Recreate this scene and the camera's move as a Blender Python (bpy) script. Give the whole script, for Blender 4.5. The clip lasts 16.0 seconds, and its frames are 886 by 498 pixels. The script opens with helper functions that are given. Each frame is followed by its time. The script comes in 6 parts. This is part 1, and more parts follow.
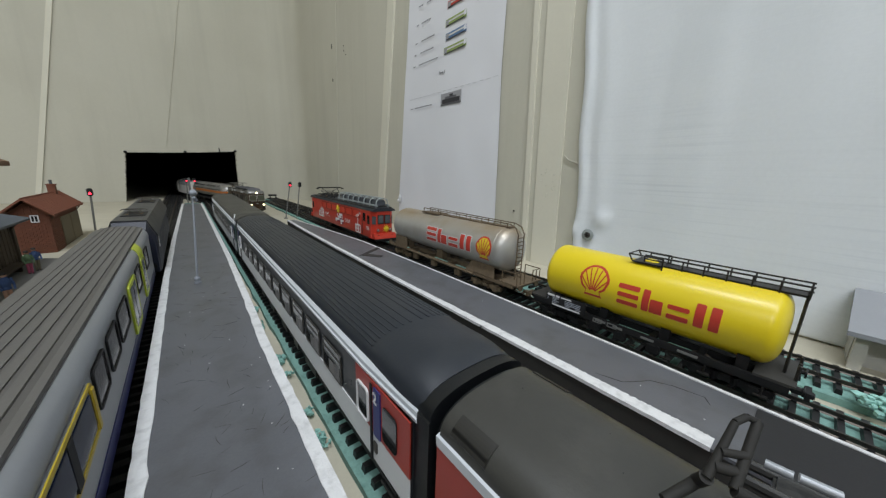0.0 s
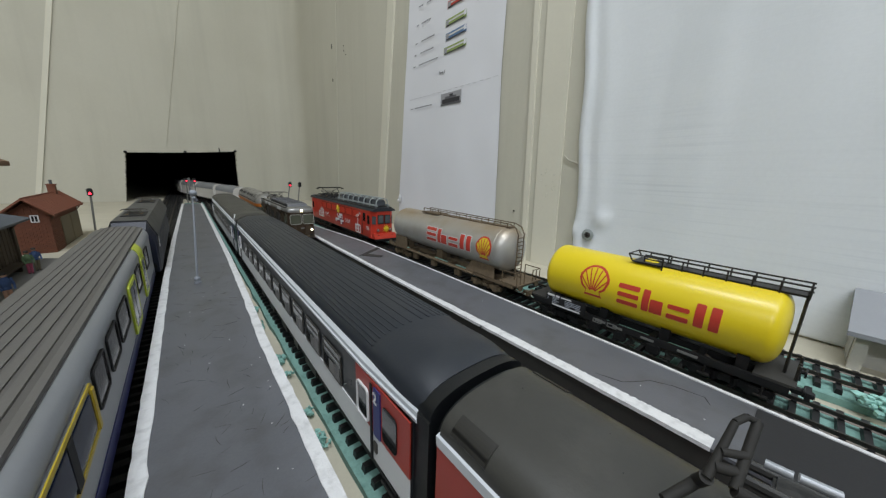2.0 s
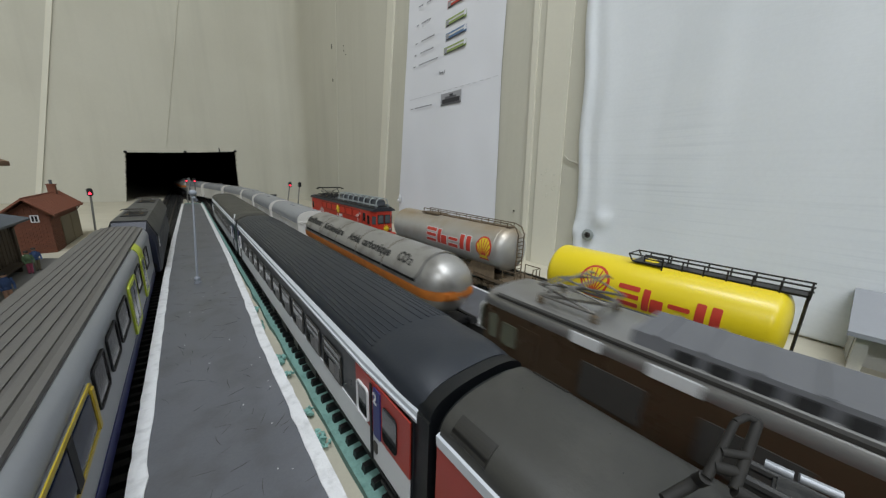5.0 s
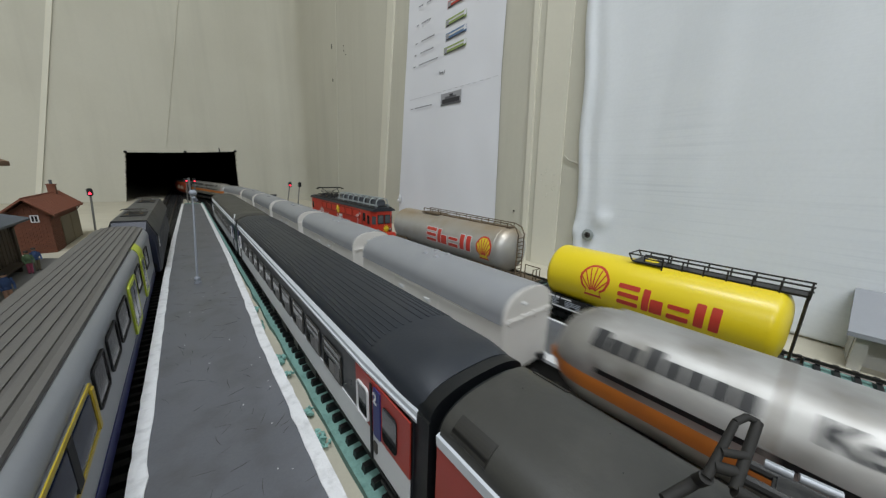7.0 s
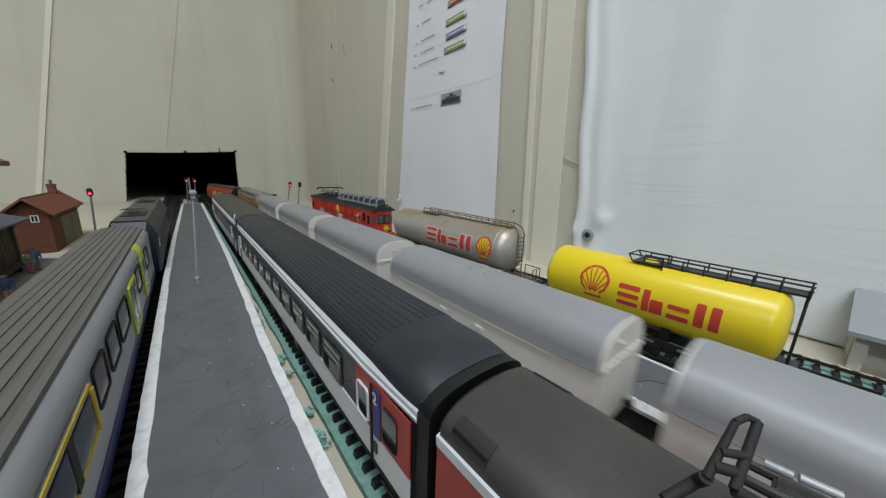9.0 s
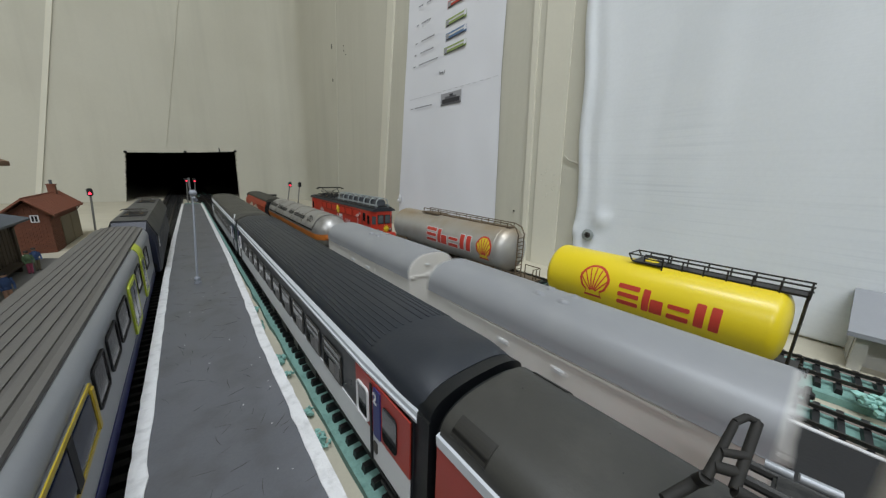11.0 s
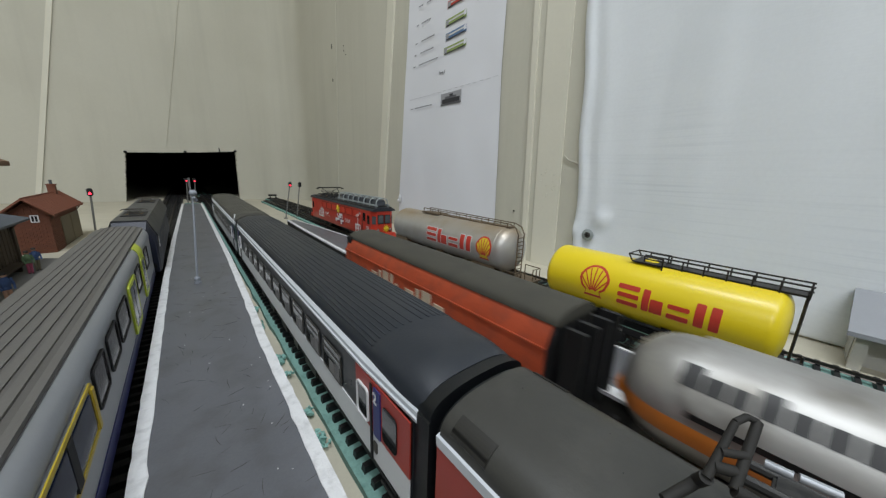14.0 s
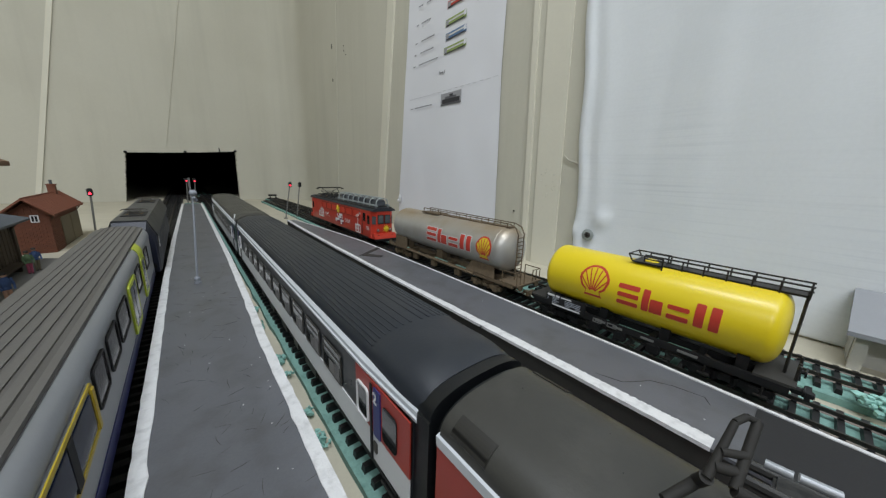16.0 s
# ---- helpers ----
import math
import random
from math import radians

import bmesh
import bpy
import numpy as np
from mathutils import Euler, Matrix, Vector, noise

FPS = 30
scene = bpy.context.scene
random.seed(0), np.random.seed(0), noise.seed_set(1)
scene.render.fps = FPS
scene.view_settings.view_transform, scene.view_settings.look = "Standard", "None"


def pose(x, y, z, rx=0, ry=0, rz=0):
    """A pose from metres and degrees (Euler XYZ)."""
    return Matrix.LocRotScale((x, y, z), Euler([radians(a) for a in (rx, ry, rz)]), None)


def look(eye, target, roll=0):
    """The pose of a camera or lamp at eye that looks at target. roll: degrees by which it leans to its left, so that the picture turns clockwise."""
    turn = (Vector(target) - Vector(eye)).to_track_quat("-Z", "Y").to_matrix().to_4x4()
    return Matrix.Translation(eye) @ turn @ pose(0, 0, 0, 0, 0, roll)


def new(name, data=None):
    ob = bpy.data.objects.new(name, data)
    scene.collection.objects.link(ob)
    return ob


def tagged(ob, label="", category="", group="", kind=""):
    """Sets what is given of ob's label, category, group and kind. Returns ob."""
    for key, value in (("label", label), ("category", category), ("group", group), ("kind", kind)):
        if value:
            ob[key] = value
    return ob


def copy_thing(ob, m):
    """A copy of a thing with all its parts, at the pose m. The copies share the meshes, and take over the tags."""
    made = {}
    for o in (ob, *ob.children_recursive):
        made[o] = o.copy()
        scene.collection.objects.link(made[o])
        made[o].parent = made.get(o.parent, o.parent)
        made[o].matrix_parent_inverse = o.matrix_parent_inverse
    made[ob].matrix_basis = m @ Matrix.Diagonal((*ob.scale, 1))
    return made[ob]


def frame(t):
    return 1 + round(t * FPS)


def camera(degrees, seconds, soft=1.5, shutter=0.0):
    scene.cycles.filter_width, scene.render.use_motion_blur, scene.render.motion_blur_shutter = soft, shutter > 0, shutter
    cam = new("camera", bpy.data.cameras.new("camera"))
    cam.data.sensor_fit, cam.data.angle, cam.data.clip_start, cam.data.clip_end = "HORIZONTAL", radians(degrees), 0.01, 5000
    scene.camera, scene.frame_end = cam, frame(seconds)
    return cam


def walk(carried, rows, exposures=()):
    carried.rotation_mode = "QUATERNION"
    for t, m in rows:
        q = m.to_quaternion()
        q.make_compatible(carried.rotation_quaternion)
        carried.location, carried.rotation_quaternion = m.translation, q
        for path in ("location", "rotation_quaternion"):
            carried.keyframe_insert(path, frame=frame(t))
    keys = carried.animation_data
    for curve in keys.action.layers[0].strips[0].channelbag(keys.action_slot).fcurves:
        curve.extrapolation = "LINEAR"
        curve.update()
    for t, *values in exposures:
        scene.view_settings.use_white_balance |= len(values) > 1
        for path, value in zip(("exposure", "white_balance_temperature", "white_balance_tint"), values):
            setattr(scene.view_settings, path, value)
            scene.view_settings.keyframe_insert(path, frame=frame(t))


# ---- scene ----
C_EYE = Vector((-.05016, -.04607, .08977))
YAW, PITCH = radians(39.724), radians(13.405)
AIM = C_EYE + Vector((math.sin(YAW) * math.cos(PITCH), math.cos(YAW) * math.cos(PITCH), -math.sin(PITCH)))
cam = camera(109.91, 16.0, soft=1.3, shutter=0.5)
walk(cam, [(0, look(C_EYE, AIM, 2.164)), (16, look(C_EYE, AIM, 2.164))], exposures=[(0, 0.0), (16, 0.0)])

# ---- light: two fluorescent ceiling lamps in a closed room ----
world = bpy.data.worlds.new("room_air")
world.use_nodes = True
world.node_tree.nodes["Background"].inputs[0].default_value = (.75, .85, 1, 1)
world.node_tree.nodes["Background"].inputs[1].default_value = .02
scene.world = world


def ceiling_lamp(x, y, sx, sy, watts, colour):
    data = bpy.data.lights.new("ceiling_lamp", "AREA")
    data.shape, data.size, data.size_y, data.energy, data.color = "RECTANGLE", sx, sy, watts, colour
    ob = new("ceiling_lamp", data)
    ob.matrix_world = pose(x, y, 1.46)
    return ob


ceiling_lamp(-.23, -.55, .25, 1.5, 20, (.87, .93, 1))
ceiling_lamp(-1.6, -1.00, .25, 1.5, 26.8, (.87, .93, 1))

# ---- materials ----


def mat(name, rgb, rough=.5, metal=0.0, var=.12, scale=60, bump=.05, dirt=None, amount=.35, coat=0.0, island=0.0, glow=0.0, fine=900, weave=0, top=None, streak=None, thread=False):
    m = bpy.data.materials.new(name)
    m.use_nodes = True
    nt = m.node_tree
    n, l = nt.nodes, nt.links
    b = n["Principled BSDF"]
    b.inputs["Roughness"].default_value, b.inputs["Metallic"].default_value = rough, metal
    b.inputs["Coat Weight"].default_value = coat
    tc = n.new("ShaderNodeTexCoord")
    big, small = n.new("ShaderNodeTexNoise"), n.new("ShaderNodeTexNoise")
    big.inputs["Scale"].default_value, small.inputs["Scale"].default_value = scale, fine
    big.inputs["Detail"].default_value = 5
    for t in (big, small):
        l.new(tc.outputs["Object"], t.inputs["Vector"])
    mix = n.new("ShaderNodeMix")
    mix.data_type = "RGBA"
    lo = [max(0, c * (1 - var)) for c in rgb]
    hi = [min(1, c * (1 + var)) for c in rgb]
    mix.inputs["A"].default_value, mix.inputs["B"].default_value = (*lo, 1), (*hi, 1)
    l.new(big.outputs["Fac"], mix.inputs["Factor"])
    out = mix.outputs["Result"]
    speck = n.new("ShaderNodeMix")
    speck.data_type, speck.blend_type = "RGBA", "MULTIPLY"
    speck.inputs["Factor"].default_value = var
    l.new(out, speck.inputs["A"])
    l.new(small.outputs["Fac"], speck.inputs["B"])
    out = speck.outputs["Result"]
    if dirt:
        d = n.new("ShaderNodeTexNoise")
        d.inputs["Scale"].default_value, d.inputs["Detail"].default_value = scale * 2.3, 8
        l.new(tc.outputs["Object"], d.inputs["Vector"])
        r = n.new("ShaderNodeValToRGB")
        r.color_ramp.elements[0].position, r.color_ramp.elements[1].position = .48, .75
        r.color_ramp.elements[1].color = (amount,) * 3 + (1,)
        l.new(d.outputs["Fac"], r.inputs["Fac"])
        k = n.new("ShaderNodeMix")
        k.data_type = "RGBA"
        k.inputs["B"].default_value = (*dirt, 1)
        l.new(r.outputs["Color"], k.inputs["Factor"])
        l.new(out, k.inputs["A"])
        out = k.outputs["Result"]
    if streak:
        mp = n.new("ShaderNodeMapping")
        mp.inputs["Scale"].default_value = (22, 22, 1.3)
        l.new(tc.outputs["Object"], mp.inputs["Vector"])
        d = n.new("ShaderNodeTexNoise")
        d.inputs["Scale"].default_value, d.inputs["Detail"].default_value, d.inputs["Roughness"].default_value = 1, 7, .62
        l.new(mp.outputs[0], d.inputs["Vector"])
        r = n.new("ShaderNodeValToRGB")
        r.color_ramp.elements[0].position, r.color_ramp.elements[1].position = .50, .80
        r.color_ramp.elements[1].color = (.38, .38, .38, 1)
        l.new(d.outputs["Fac"], r.inputs["Fac"])
        k = n.new("ShaderNodeMix")
        k.data_type = "RGBA"
        k.inputs["B"].default_value = (*streak, 1)
        l.new(r.outputs["Color"], k.inputs["Factor"])
        l.new(out, k.inputs["A"])
        out = k.outputs["Result"]
    if thread:
        mp = n.new("ShaderNodeMapping")
        mp.inputs["Scale"].default_value = (5, 9, 420)
        l.new(tc.outputs["Object"], mp.inputs["Vector"])
        d, patch = n.new("ShaderNodeTexNoise"), n.new("ShaderNodeTexNoise")
        d.inputs["Scale"].default_value, d.inputs["Detail"].default_value = 1, 3
        patch.inputs["Scale"].default_value, patch.inputs["Detail"].default_value = 9, 2
        l.new(mp.outputs[0], d.inputs["Vector"])
        l.new(tc.outputs["Object"], patch.inputs["Vector"])
        r, r2 = n.new("ShaderNodeMapRange"), n.new("ShaderNodeMapRange")
        r.inputs["From Min"].default_value, r.inputs["From Max"].default_value = .50, .75
        r2.inputs["From Min"].default_value, r2.inputs["From Max"].default_value, r2.inputs["To Max"].default_value = .42, .68, .36
        l.new(d.outputs["Fac"], r.inputs["Value"])
        l.new(patch.outputs["Fac"], r2.inputs["Value"])
        mm = n.new("ShaderNodeMath")
        mm.operation = "MULTIPLY"
        l.new(r.outputs["Result"], mm.inputs[0])
        l.new(r2.outputs["Result"], mm.inputs[1])
        k = n.new("ShaderNodeMix")
        k.data_type = "RGBA"
        k.inputs["B"].default_value = (.52, .56, .61, 1)
        l.new(mm.outputs[0], k.inputs["Factor"])
        l.new(out, k.inputs["A"])
        out = k.outputs["Result"]
    if island:
        info = n.new("ShaderNodeObjectInfo")
        k = n.new("ShaderNodeMix")
        k.data_type, k.blend_type = "RGBA", "MULTIPLY"
        k.inputs["Factor"].default_value = island
        l.new(out, k.inputs["A"])
        l.new(info.outputs["Random"], k.inputs["B"])
        out = k.outputs["Result"]
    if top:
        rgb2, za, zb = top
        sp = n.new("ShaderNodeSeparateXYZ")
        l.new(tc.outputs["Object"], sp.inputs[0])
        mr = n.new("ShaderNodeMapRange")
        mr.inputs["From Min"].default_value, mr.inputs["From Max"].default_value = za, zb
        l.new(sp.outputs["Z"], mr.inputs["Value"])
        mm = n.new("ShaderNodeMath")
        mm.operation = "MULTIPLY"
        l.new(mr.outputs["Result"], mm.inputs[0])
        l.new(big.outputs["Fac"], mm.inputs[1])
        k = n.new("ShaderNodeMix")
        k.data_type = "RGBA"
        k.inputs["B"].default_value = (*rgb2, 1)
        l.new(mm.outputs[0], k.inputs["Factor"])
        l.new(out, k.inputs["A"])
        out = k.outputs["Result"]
    l.new(out, b.inputs["Base Color"])
    if bump:
        bp = n.new("ShaderNodeBump")
        bp.inputs["Strength"].default_value, bp.inputs["Distance"].default_value = bump, .0006
        height = small.outputs["Fac"]
        if weave:
            add = None
            for way in ("Y", "Z"):
                wv = n.new("ShaderNodeTexWave")
                wv.bands_direction = way
                wv.inputs["Scale"].default_value, wv.inputs["Distortion"].default_value, wv.inputs["Detail"].default_value = weave, 1.2, 2
                l.new(tc.outputs["Object"], wv.inputs["Vector"])
                ma = n.new("ShaderNodeMath")
                ma.operation = "ADD"
                l.new(wv.outputs["Fac"], ma.inputs[0])
                l.new(add or small.outputs["Fac"], ma.inputs[1])
                add = ma.outputs[0]
            height = add
        l.new(height, bp.inputs["Height"])
        l.new(bp.outputs["Normal"], b.inputs["Normal"])
    rr = n.new("ShaderNodeMapRange")
    rr.inputs["To Min"].default_value, rr.inputs["To Max"].default_value = max(.03, rough - .08), min(1, rough + .1)
    l.new(big.outputs["Fac"], rr.inputs["Value"])
    l.new(rr.outputs["Result"], b.inputs["Roughness"])
    if glow:
        b.inputs["Emission Color"].default_value, b.inputs["Emission Strength"].default_value = (*rgb, 1), glow
    return m


M_WALL = mat("cream_board", (.575, .553, .462), .75, var=.05, scale=3, bump=.14, dirt=(.47, .445, .36), amount=.35, fine=250, streak=(.40, .385, .315))
M_BATTEN = mat("cream_batten", (.72, .69, .58), .7, var=.05, scale=9, bump=.1, fine=300)
M_SHEET = mat("white_tarpaulin", (.80, .83, .86), .46, var=.06, scale=6, bump=.035, dirt=(.68, .72, .76), amount=.35, fine=420, weave=170, thread=True)
M_PAPER = mat("white_paper", (.79, .795, .835), .8, var=.03, scale=12, bump=.05)
M_INK = mat("grey_ink", (.24, .24, .26), .8, bump=0)
M_BLACK = mat("tunnel_black", (.008, .008, .008), .95, bump=.2)
M_BEIGE = mat("beige_ground", (.56, .52, .41), .85, var=.08, scale=18, bump=.25, dirt=(.4, .36, .28), amount=.35)
M_FOAM = mat("mint_foam", (.22, .40, .35), .85, var=.18, scale=160, bump=.5, dirt=(.10, .22, .19), amount=.6)
M_SLEEPER = mat("black_plastic_sleeper", (.009, .009, .009), .5, island=.3)
M_RAIL = mat("nickel_rail", (.10, .09, .08), .5, 1.0, dirt=(.12, .09, .07), amount=.6)
M_DECK = mat("grey_platform_paint", (.128, .133, .147), .42, var=.18, scale=30, bump=.12, dirt=(.070, .070, .071), amount=.7, fine=1200)
M_STRIPE = mat("white_edge_paint", (.72, .72, .72), .6, var=.08, scale=120, bump=.6, dirt=(.34, .34, .34), amount=.5)
M_ENDBOARD = mat("dark_end_board", (.020, .020, .021), .85, var=.2, scale=60, bump=.15)
M_SCRAP = mat("torn_mint_foam", (.33, .60, .53), .9, var=.2, scale=300, bump=.4)
M_DARKSIDE = mat("dark_platform_side", (.036, .034, .030), .7, var=.2, scale=80)
M_ROOFDARK = mat("anthracite_roof", (.0175, .0215, .0285), .45, var=.12, scale=30, bump=.06, dirt=(.032, .034, .037), amount=.3)
M_ROOFOLIVE = mat("olive_brown_roof", (.040, .039, .034), .42, var=.12, scale=40, bump=.08, dirt=(.09, .085, .075), amount=.3)
M_ROOFGREY = mat("ribbed_grey_roof", (.105, .10, .092), .5, var=.1, scale=30, bump=.08, dirt=(.085, .08, .07), amount=.4)
M_WHITE = mat("white_coach_paint", (.60, .61, .61), .35, var=.04, scale=50, bump=.03)
M_GUTTER = mat("silver_white_gutter", (.60, .63, .66), .4, .1, var=.05, bump=.03)
M_BAND = mat("black_window_band", (.022, .024, .027), .3, bump=.02)
M_RED = mat("coach_red", (.32, .035, .022), .35, var=.08, bump=.03)
M_NAVY = mat("navy_panel", (.02, .03, .15), .35, bump=.0)
M_GREENCOACH = mat("dark_green_coach", (.04, .07, .065), .35, bump=.03)
M_BLACKPLAST = mat("matt_black_plastic", (.0045, .0045, .005), .6, var=.25)
M_HATCH = mat("dull_olive_hatch", (.021, .020, .017), .45, var=.12, scale=40, bump=.05)
M_PANTODARK = mat("dusty_brown_grey_arm", (.014, .0125, .010), .75, var=.2, scale=300)
M_RUBBER = mat("black_rubber_gangway", (.003, .004, .005), .42, var=.2, scale=200)
M_PANELIGHT = mat("pale_window_light", (.17, .165, .16), .6, var=.3, scale=220)
M_SILVERSIDE = mat("silver_grey_side", (.33, .345, .365), .36, .3, var=.05, bump=.03)
M_LIME = mat("lime_yellow_door", (.55, .62, .05), .4, var=.06, bump=.03)
M_YELLOWFRAME = mat("yellow_door_frame", (.52, .38, .03), .4, bump=.03)
M_DEEPBLUE = mat("deep_blue_paint", (.022, .027, .12), .35, var=.1, bump=.03)
M_BLUELOCO = mat("dark_blue_loco", (.011, .014, .030), .4, var=.1, bump=.03)
M_LOCODARK = mat("dark_grey_loco_roof", (.034, .035, .038), .42, var=.15, scale=40, bump=.05, dirt=(.07, .066, .058), amount=.35)
M_TANKYELLOW = mat("glossy_yellow_tank", (.78, .60, .015), .34, var=.04, scale=25, bump=.015, coat=.15)
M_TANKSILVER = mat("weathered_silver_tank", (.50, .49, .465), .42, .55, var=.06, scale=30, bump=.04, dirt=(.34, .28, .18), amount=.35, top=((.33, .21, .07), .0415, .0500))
M_TANKGAS = mat("sooty_silver_gas_tank", (.40, .39, .37), .40, .62, var=.14, scale=28, bump=.05, dirt=(.13, .115, .09), amount=.8)
M_JOINT = mat("brown_stained_joint", (.20, .175, .135), .6, .3, var=.3, scale=150, bump=.1)
M_ORANGE = mat("orange_band", (.55, .17, .025), .5, var=.12, scale=70, dirt=(.25, .1, .04), amount=.4)
M_RUST = mat("rusty_brown_underframe", (.155, .112, .066), .8, var=.3, scale=140, bump=.4, dirt=(.055, .040, .026), amount=.7)
M_VANWHITE = mat("warm_white_van", (.68, .655, .61), .5, var=.05, scale=40, bump=.06, dirt=(.58, .55, .48), amount=.4)
M_VANROOF = mat("silver_grey_van_roof", (.275, .282, .294), .44, .15, var=.05, scale=30, bump=.05, dirt=(.33, .33, .33), amount=.4)
M_HOPPER = mat("weathered_orange_red", (.46, .075, .026), .55, var=.28, scale=70, bump=.1, dirt=(.20, .05, .03), amount=.75)
M_HOPPERROOF = mat("sooty_olive_roof", (.056, .052, .039), .75, var=.25, scale=40, bump=.15, dirt=(.035, .033, .027), amount=.7)
M_BEIGELET = mat("beige_lettering", (.55, .45, .33), .6, var=.15)
M_BROWNLOCO = mat("dark_brown_loco", (.052, .034, .020), .27, var=.12, scale=50, bump=.04)
M_LOCOSILVER = mat("silver_loco_roof", (.27, .265, .255), .33, .6, var=.06, bump=.03, dirt=(.25, .24, .22), amount=.4)
M_BRIGHTFRAME = mat("bright_window_frame", (.55, .55, .50), .35, .4, var=.05, bump=0)
M_ROOFBOX = mat("grey_roof_box", (.115, .117, .125), .5, var=.08, bump=.05)
M_LOCORED = mat("bright_red_loco", (.52, .036, .016), .38, var=.07, scale=60, bump=.03)
M_LOCOPANEL = mat("signal_red_panel", (.62, .050, .022), .42, var=.10, scale=90, bump=.1)
M_LOCODEEP = mat("deep_red_edge", (.26, .022, .012), .45, var=.1)
M_RESISTOR = mat("blue_grey_resistor", (.11, .12, .135), .5, .3, var=.2, scale=200)
M_STEEL = mat("grey_metal_wire", (.09, .085, .075), .45, .6)
M_PANTO = mat("dull_silver_rods", (.20, .19, .17), .5, .5)
M_BLACKWIRE = mat("black_wire", (.018, .017, .015), .45)
M_PRINTRED = mat("red_print", (.55, .05, .03), .4, bump=0)
M_PRINTYEL = mat("yellow_print", (.75, .55, .03), .4, bump=0)
M_PRINTBLK = mat("black_print", (.02, .02, .02), .5, bump=0)
M_PRINTWHT = mat("white_print", (.7, .7, .7), .5, bump=0)
M_BRICK = mat("red_brown_brick", (.20, .070, .036), .8, var=.25, scale=200, bump=.3, island=.25)
M_MORTAR = mat("mortar", (.165, .064, .036), .9, var=.2, scale=200)
M_TILE = mat("terracotta_roof_tile", (.185, .060, .030), .75, var=.2, scale=150, bump=.3)
M_BROWNROOF = mat("brown_shingle_roof", (.19, .11, .06), .8, var=.2, scale=150, bump=.3)
M_SLATE = mat("grey_slate_roof", (.085, .095, .105), .7, var=.15, scale=120, bump=.2)
M_WOOD = mat("brown_timber", (.07, .05, .03), .75, var=.25, scale=120, bump=.3)
M_DOORTAN = mat("khaki_shutter", (.17, .14, .085), .7, var=.15, scale=120)
M_TARMAC = mat("grey_tarmac_pad", (.13, .128, .12), .85, var=.12, scale=60, bump=.25, dirt=(.13, .125, .115), amount=.4)
M_GREYPOST = mat("grey_lamp_paint", (.30, .32, .36), .5, var=.06)
M_SIGNALMAST = mat("grey_signal_mast", (.20, .20, .19), .5, .3)
M_CONCRETE = mat("pale_concrete_wall", (.50, .49, .45), .85, var=.1, scale=80, bump=.2)
M_GREYROOF = mat("smooth_grey_roof", (.30, .31, .33), .7, var=.06, scale=60)
M_BLUEFIG = mat("blue_painted_figure", (.035, .075, .20), .6, var=.3, scale=300)
M_GREENFIG = mat("green_pink_figure", (.12, .20, .10), .6, var=.3, scale=300)
M_LAMPWARM = mat("warm_headlight", (1, .86, .5), .3, bump=0, var=0, glow=6)
M_LAMPRED = mat("red_signal_light", (1, .03, .06), .3, bump=0, var=0, glow=4)
M_GALV = mat("galvanised_washer", (.40, .44, .44), .45, .35, var=.1, scale=300)
M_ROOM = mat("room_paint", (.55, .54, .5), .8, var=.05, scale=2)


def glass_mat(name, rgb, rough=.06):
    m = bpy.data.materials.new(name)
    m.use_nodes = True
    b = m.node_tree.nodes["Principled BSDF"]
    b.inputs["Base Color"].default_value = (*rgb, 1)
    b.inputs["Roughness"].default_value = rough
    b.inputs["Specular IOR Level"].default_value = .25
    return m


M_GLASS = glass_mat("tinted_window", (.016, .017, .018))
M_GLASSLIT = glass_mat("greenish_cab_window", (.10, .105, .075), .08)
M_GLASSGREY = glass_mat("grey_brown_window", (.050, .046, .048), .10)
M_GLASSCAB = glass_mat("pale_blue_cab_window", (.075, .085, .092), .10)
M_GLASSBLUE = glass_mat("blue_grey_window", (.014, .020, .045), .1)

# ---- mesh helpers ----


def part(name, bm, material, parent=None, label="", smooth=35):
    me = bpy.data.meshes.new(name)
    bmesh.ops.recalc_face_normals(bm, faces=bm.faces)
    bm.to_mesh(me)
    bm.free()
    me.materials.append(material)
    if smooth:
        for p in me.polygons:
            p.use_smooth = True
        me.set_sharp_from_angle(angle=radians(smooth))
    ob = new(name, me)
    if parent:
        ob.parent = parent
    if label:
        ob["label"] = label
    return ob


def thing(name, label, category, group="", kind="", m=None):
    ob = new(name)
    ob.empty_display_size = .01
    tagged(ob, label, category, group, kind)
    if m is not None:
        ob.matrix_world = m
    return ob


def box(x0, x1, y0, y1, z0, z1, bevel=0.0, bm=None):
    bm = bm or bmesh.new()
    r = bmesh.ops.create_cube(bm, size=1)
    for v in r["verts"]:
        v.co = Vector(((x0 + x1) / 2 + v.co.x * (x1 - x0), (y0 + y1) / 2 + v.co.y * (y1 - y0), (z0 + z1) / 2 + v.co.z * (z1 - z0)))
    if bevel:
        es = {e for v in r["verts"] for e in v.link_edges}
        bmesh.ops.bevel(bm, geom=list(es), offset=bevel, segments=2, affect="EDGES")
    return bm


def prism(pts, y0, y1, bm=None, steps=1):
    """A closed outline of (x, z) drawn out along y."""
    bm = bm or bmesh.new()
    rings = []
    for k in range(steps + 1):
        y = y0 + (y1 - y0) * k / steps
        rings.append([bm.verts.new((x, y, z)) for x, z in pts])
    n = len(pts)
    for a, b in zip(rings, rings[1:]):
        for i in range(n):
            bm.faces.new((a[i], a[(i + 1) % n], b[(i + 1) % n], b[i]))
    bm.faces.new(rings[0])
    bm.faces.new(list(reversed(rings[-1])))
    return bm


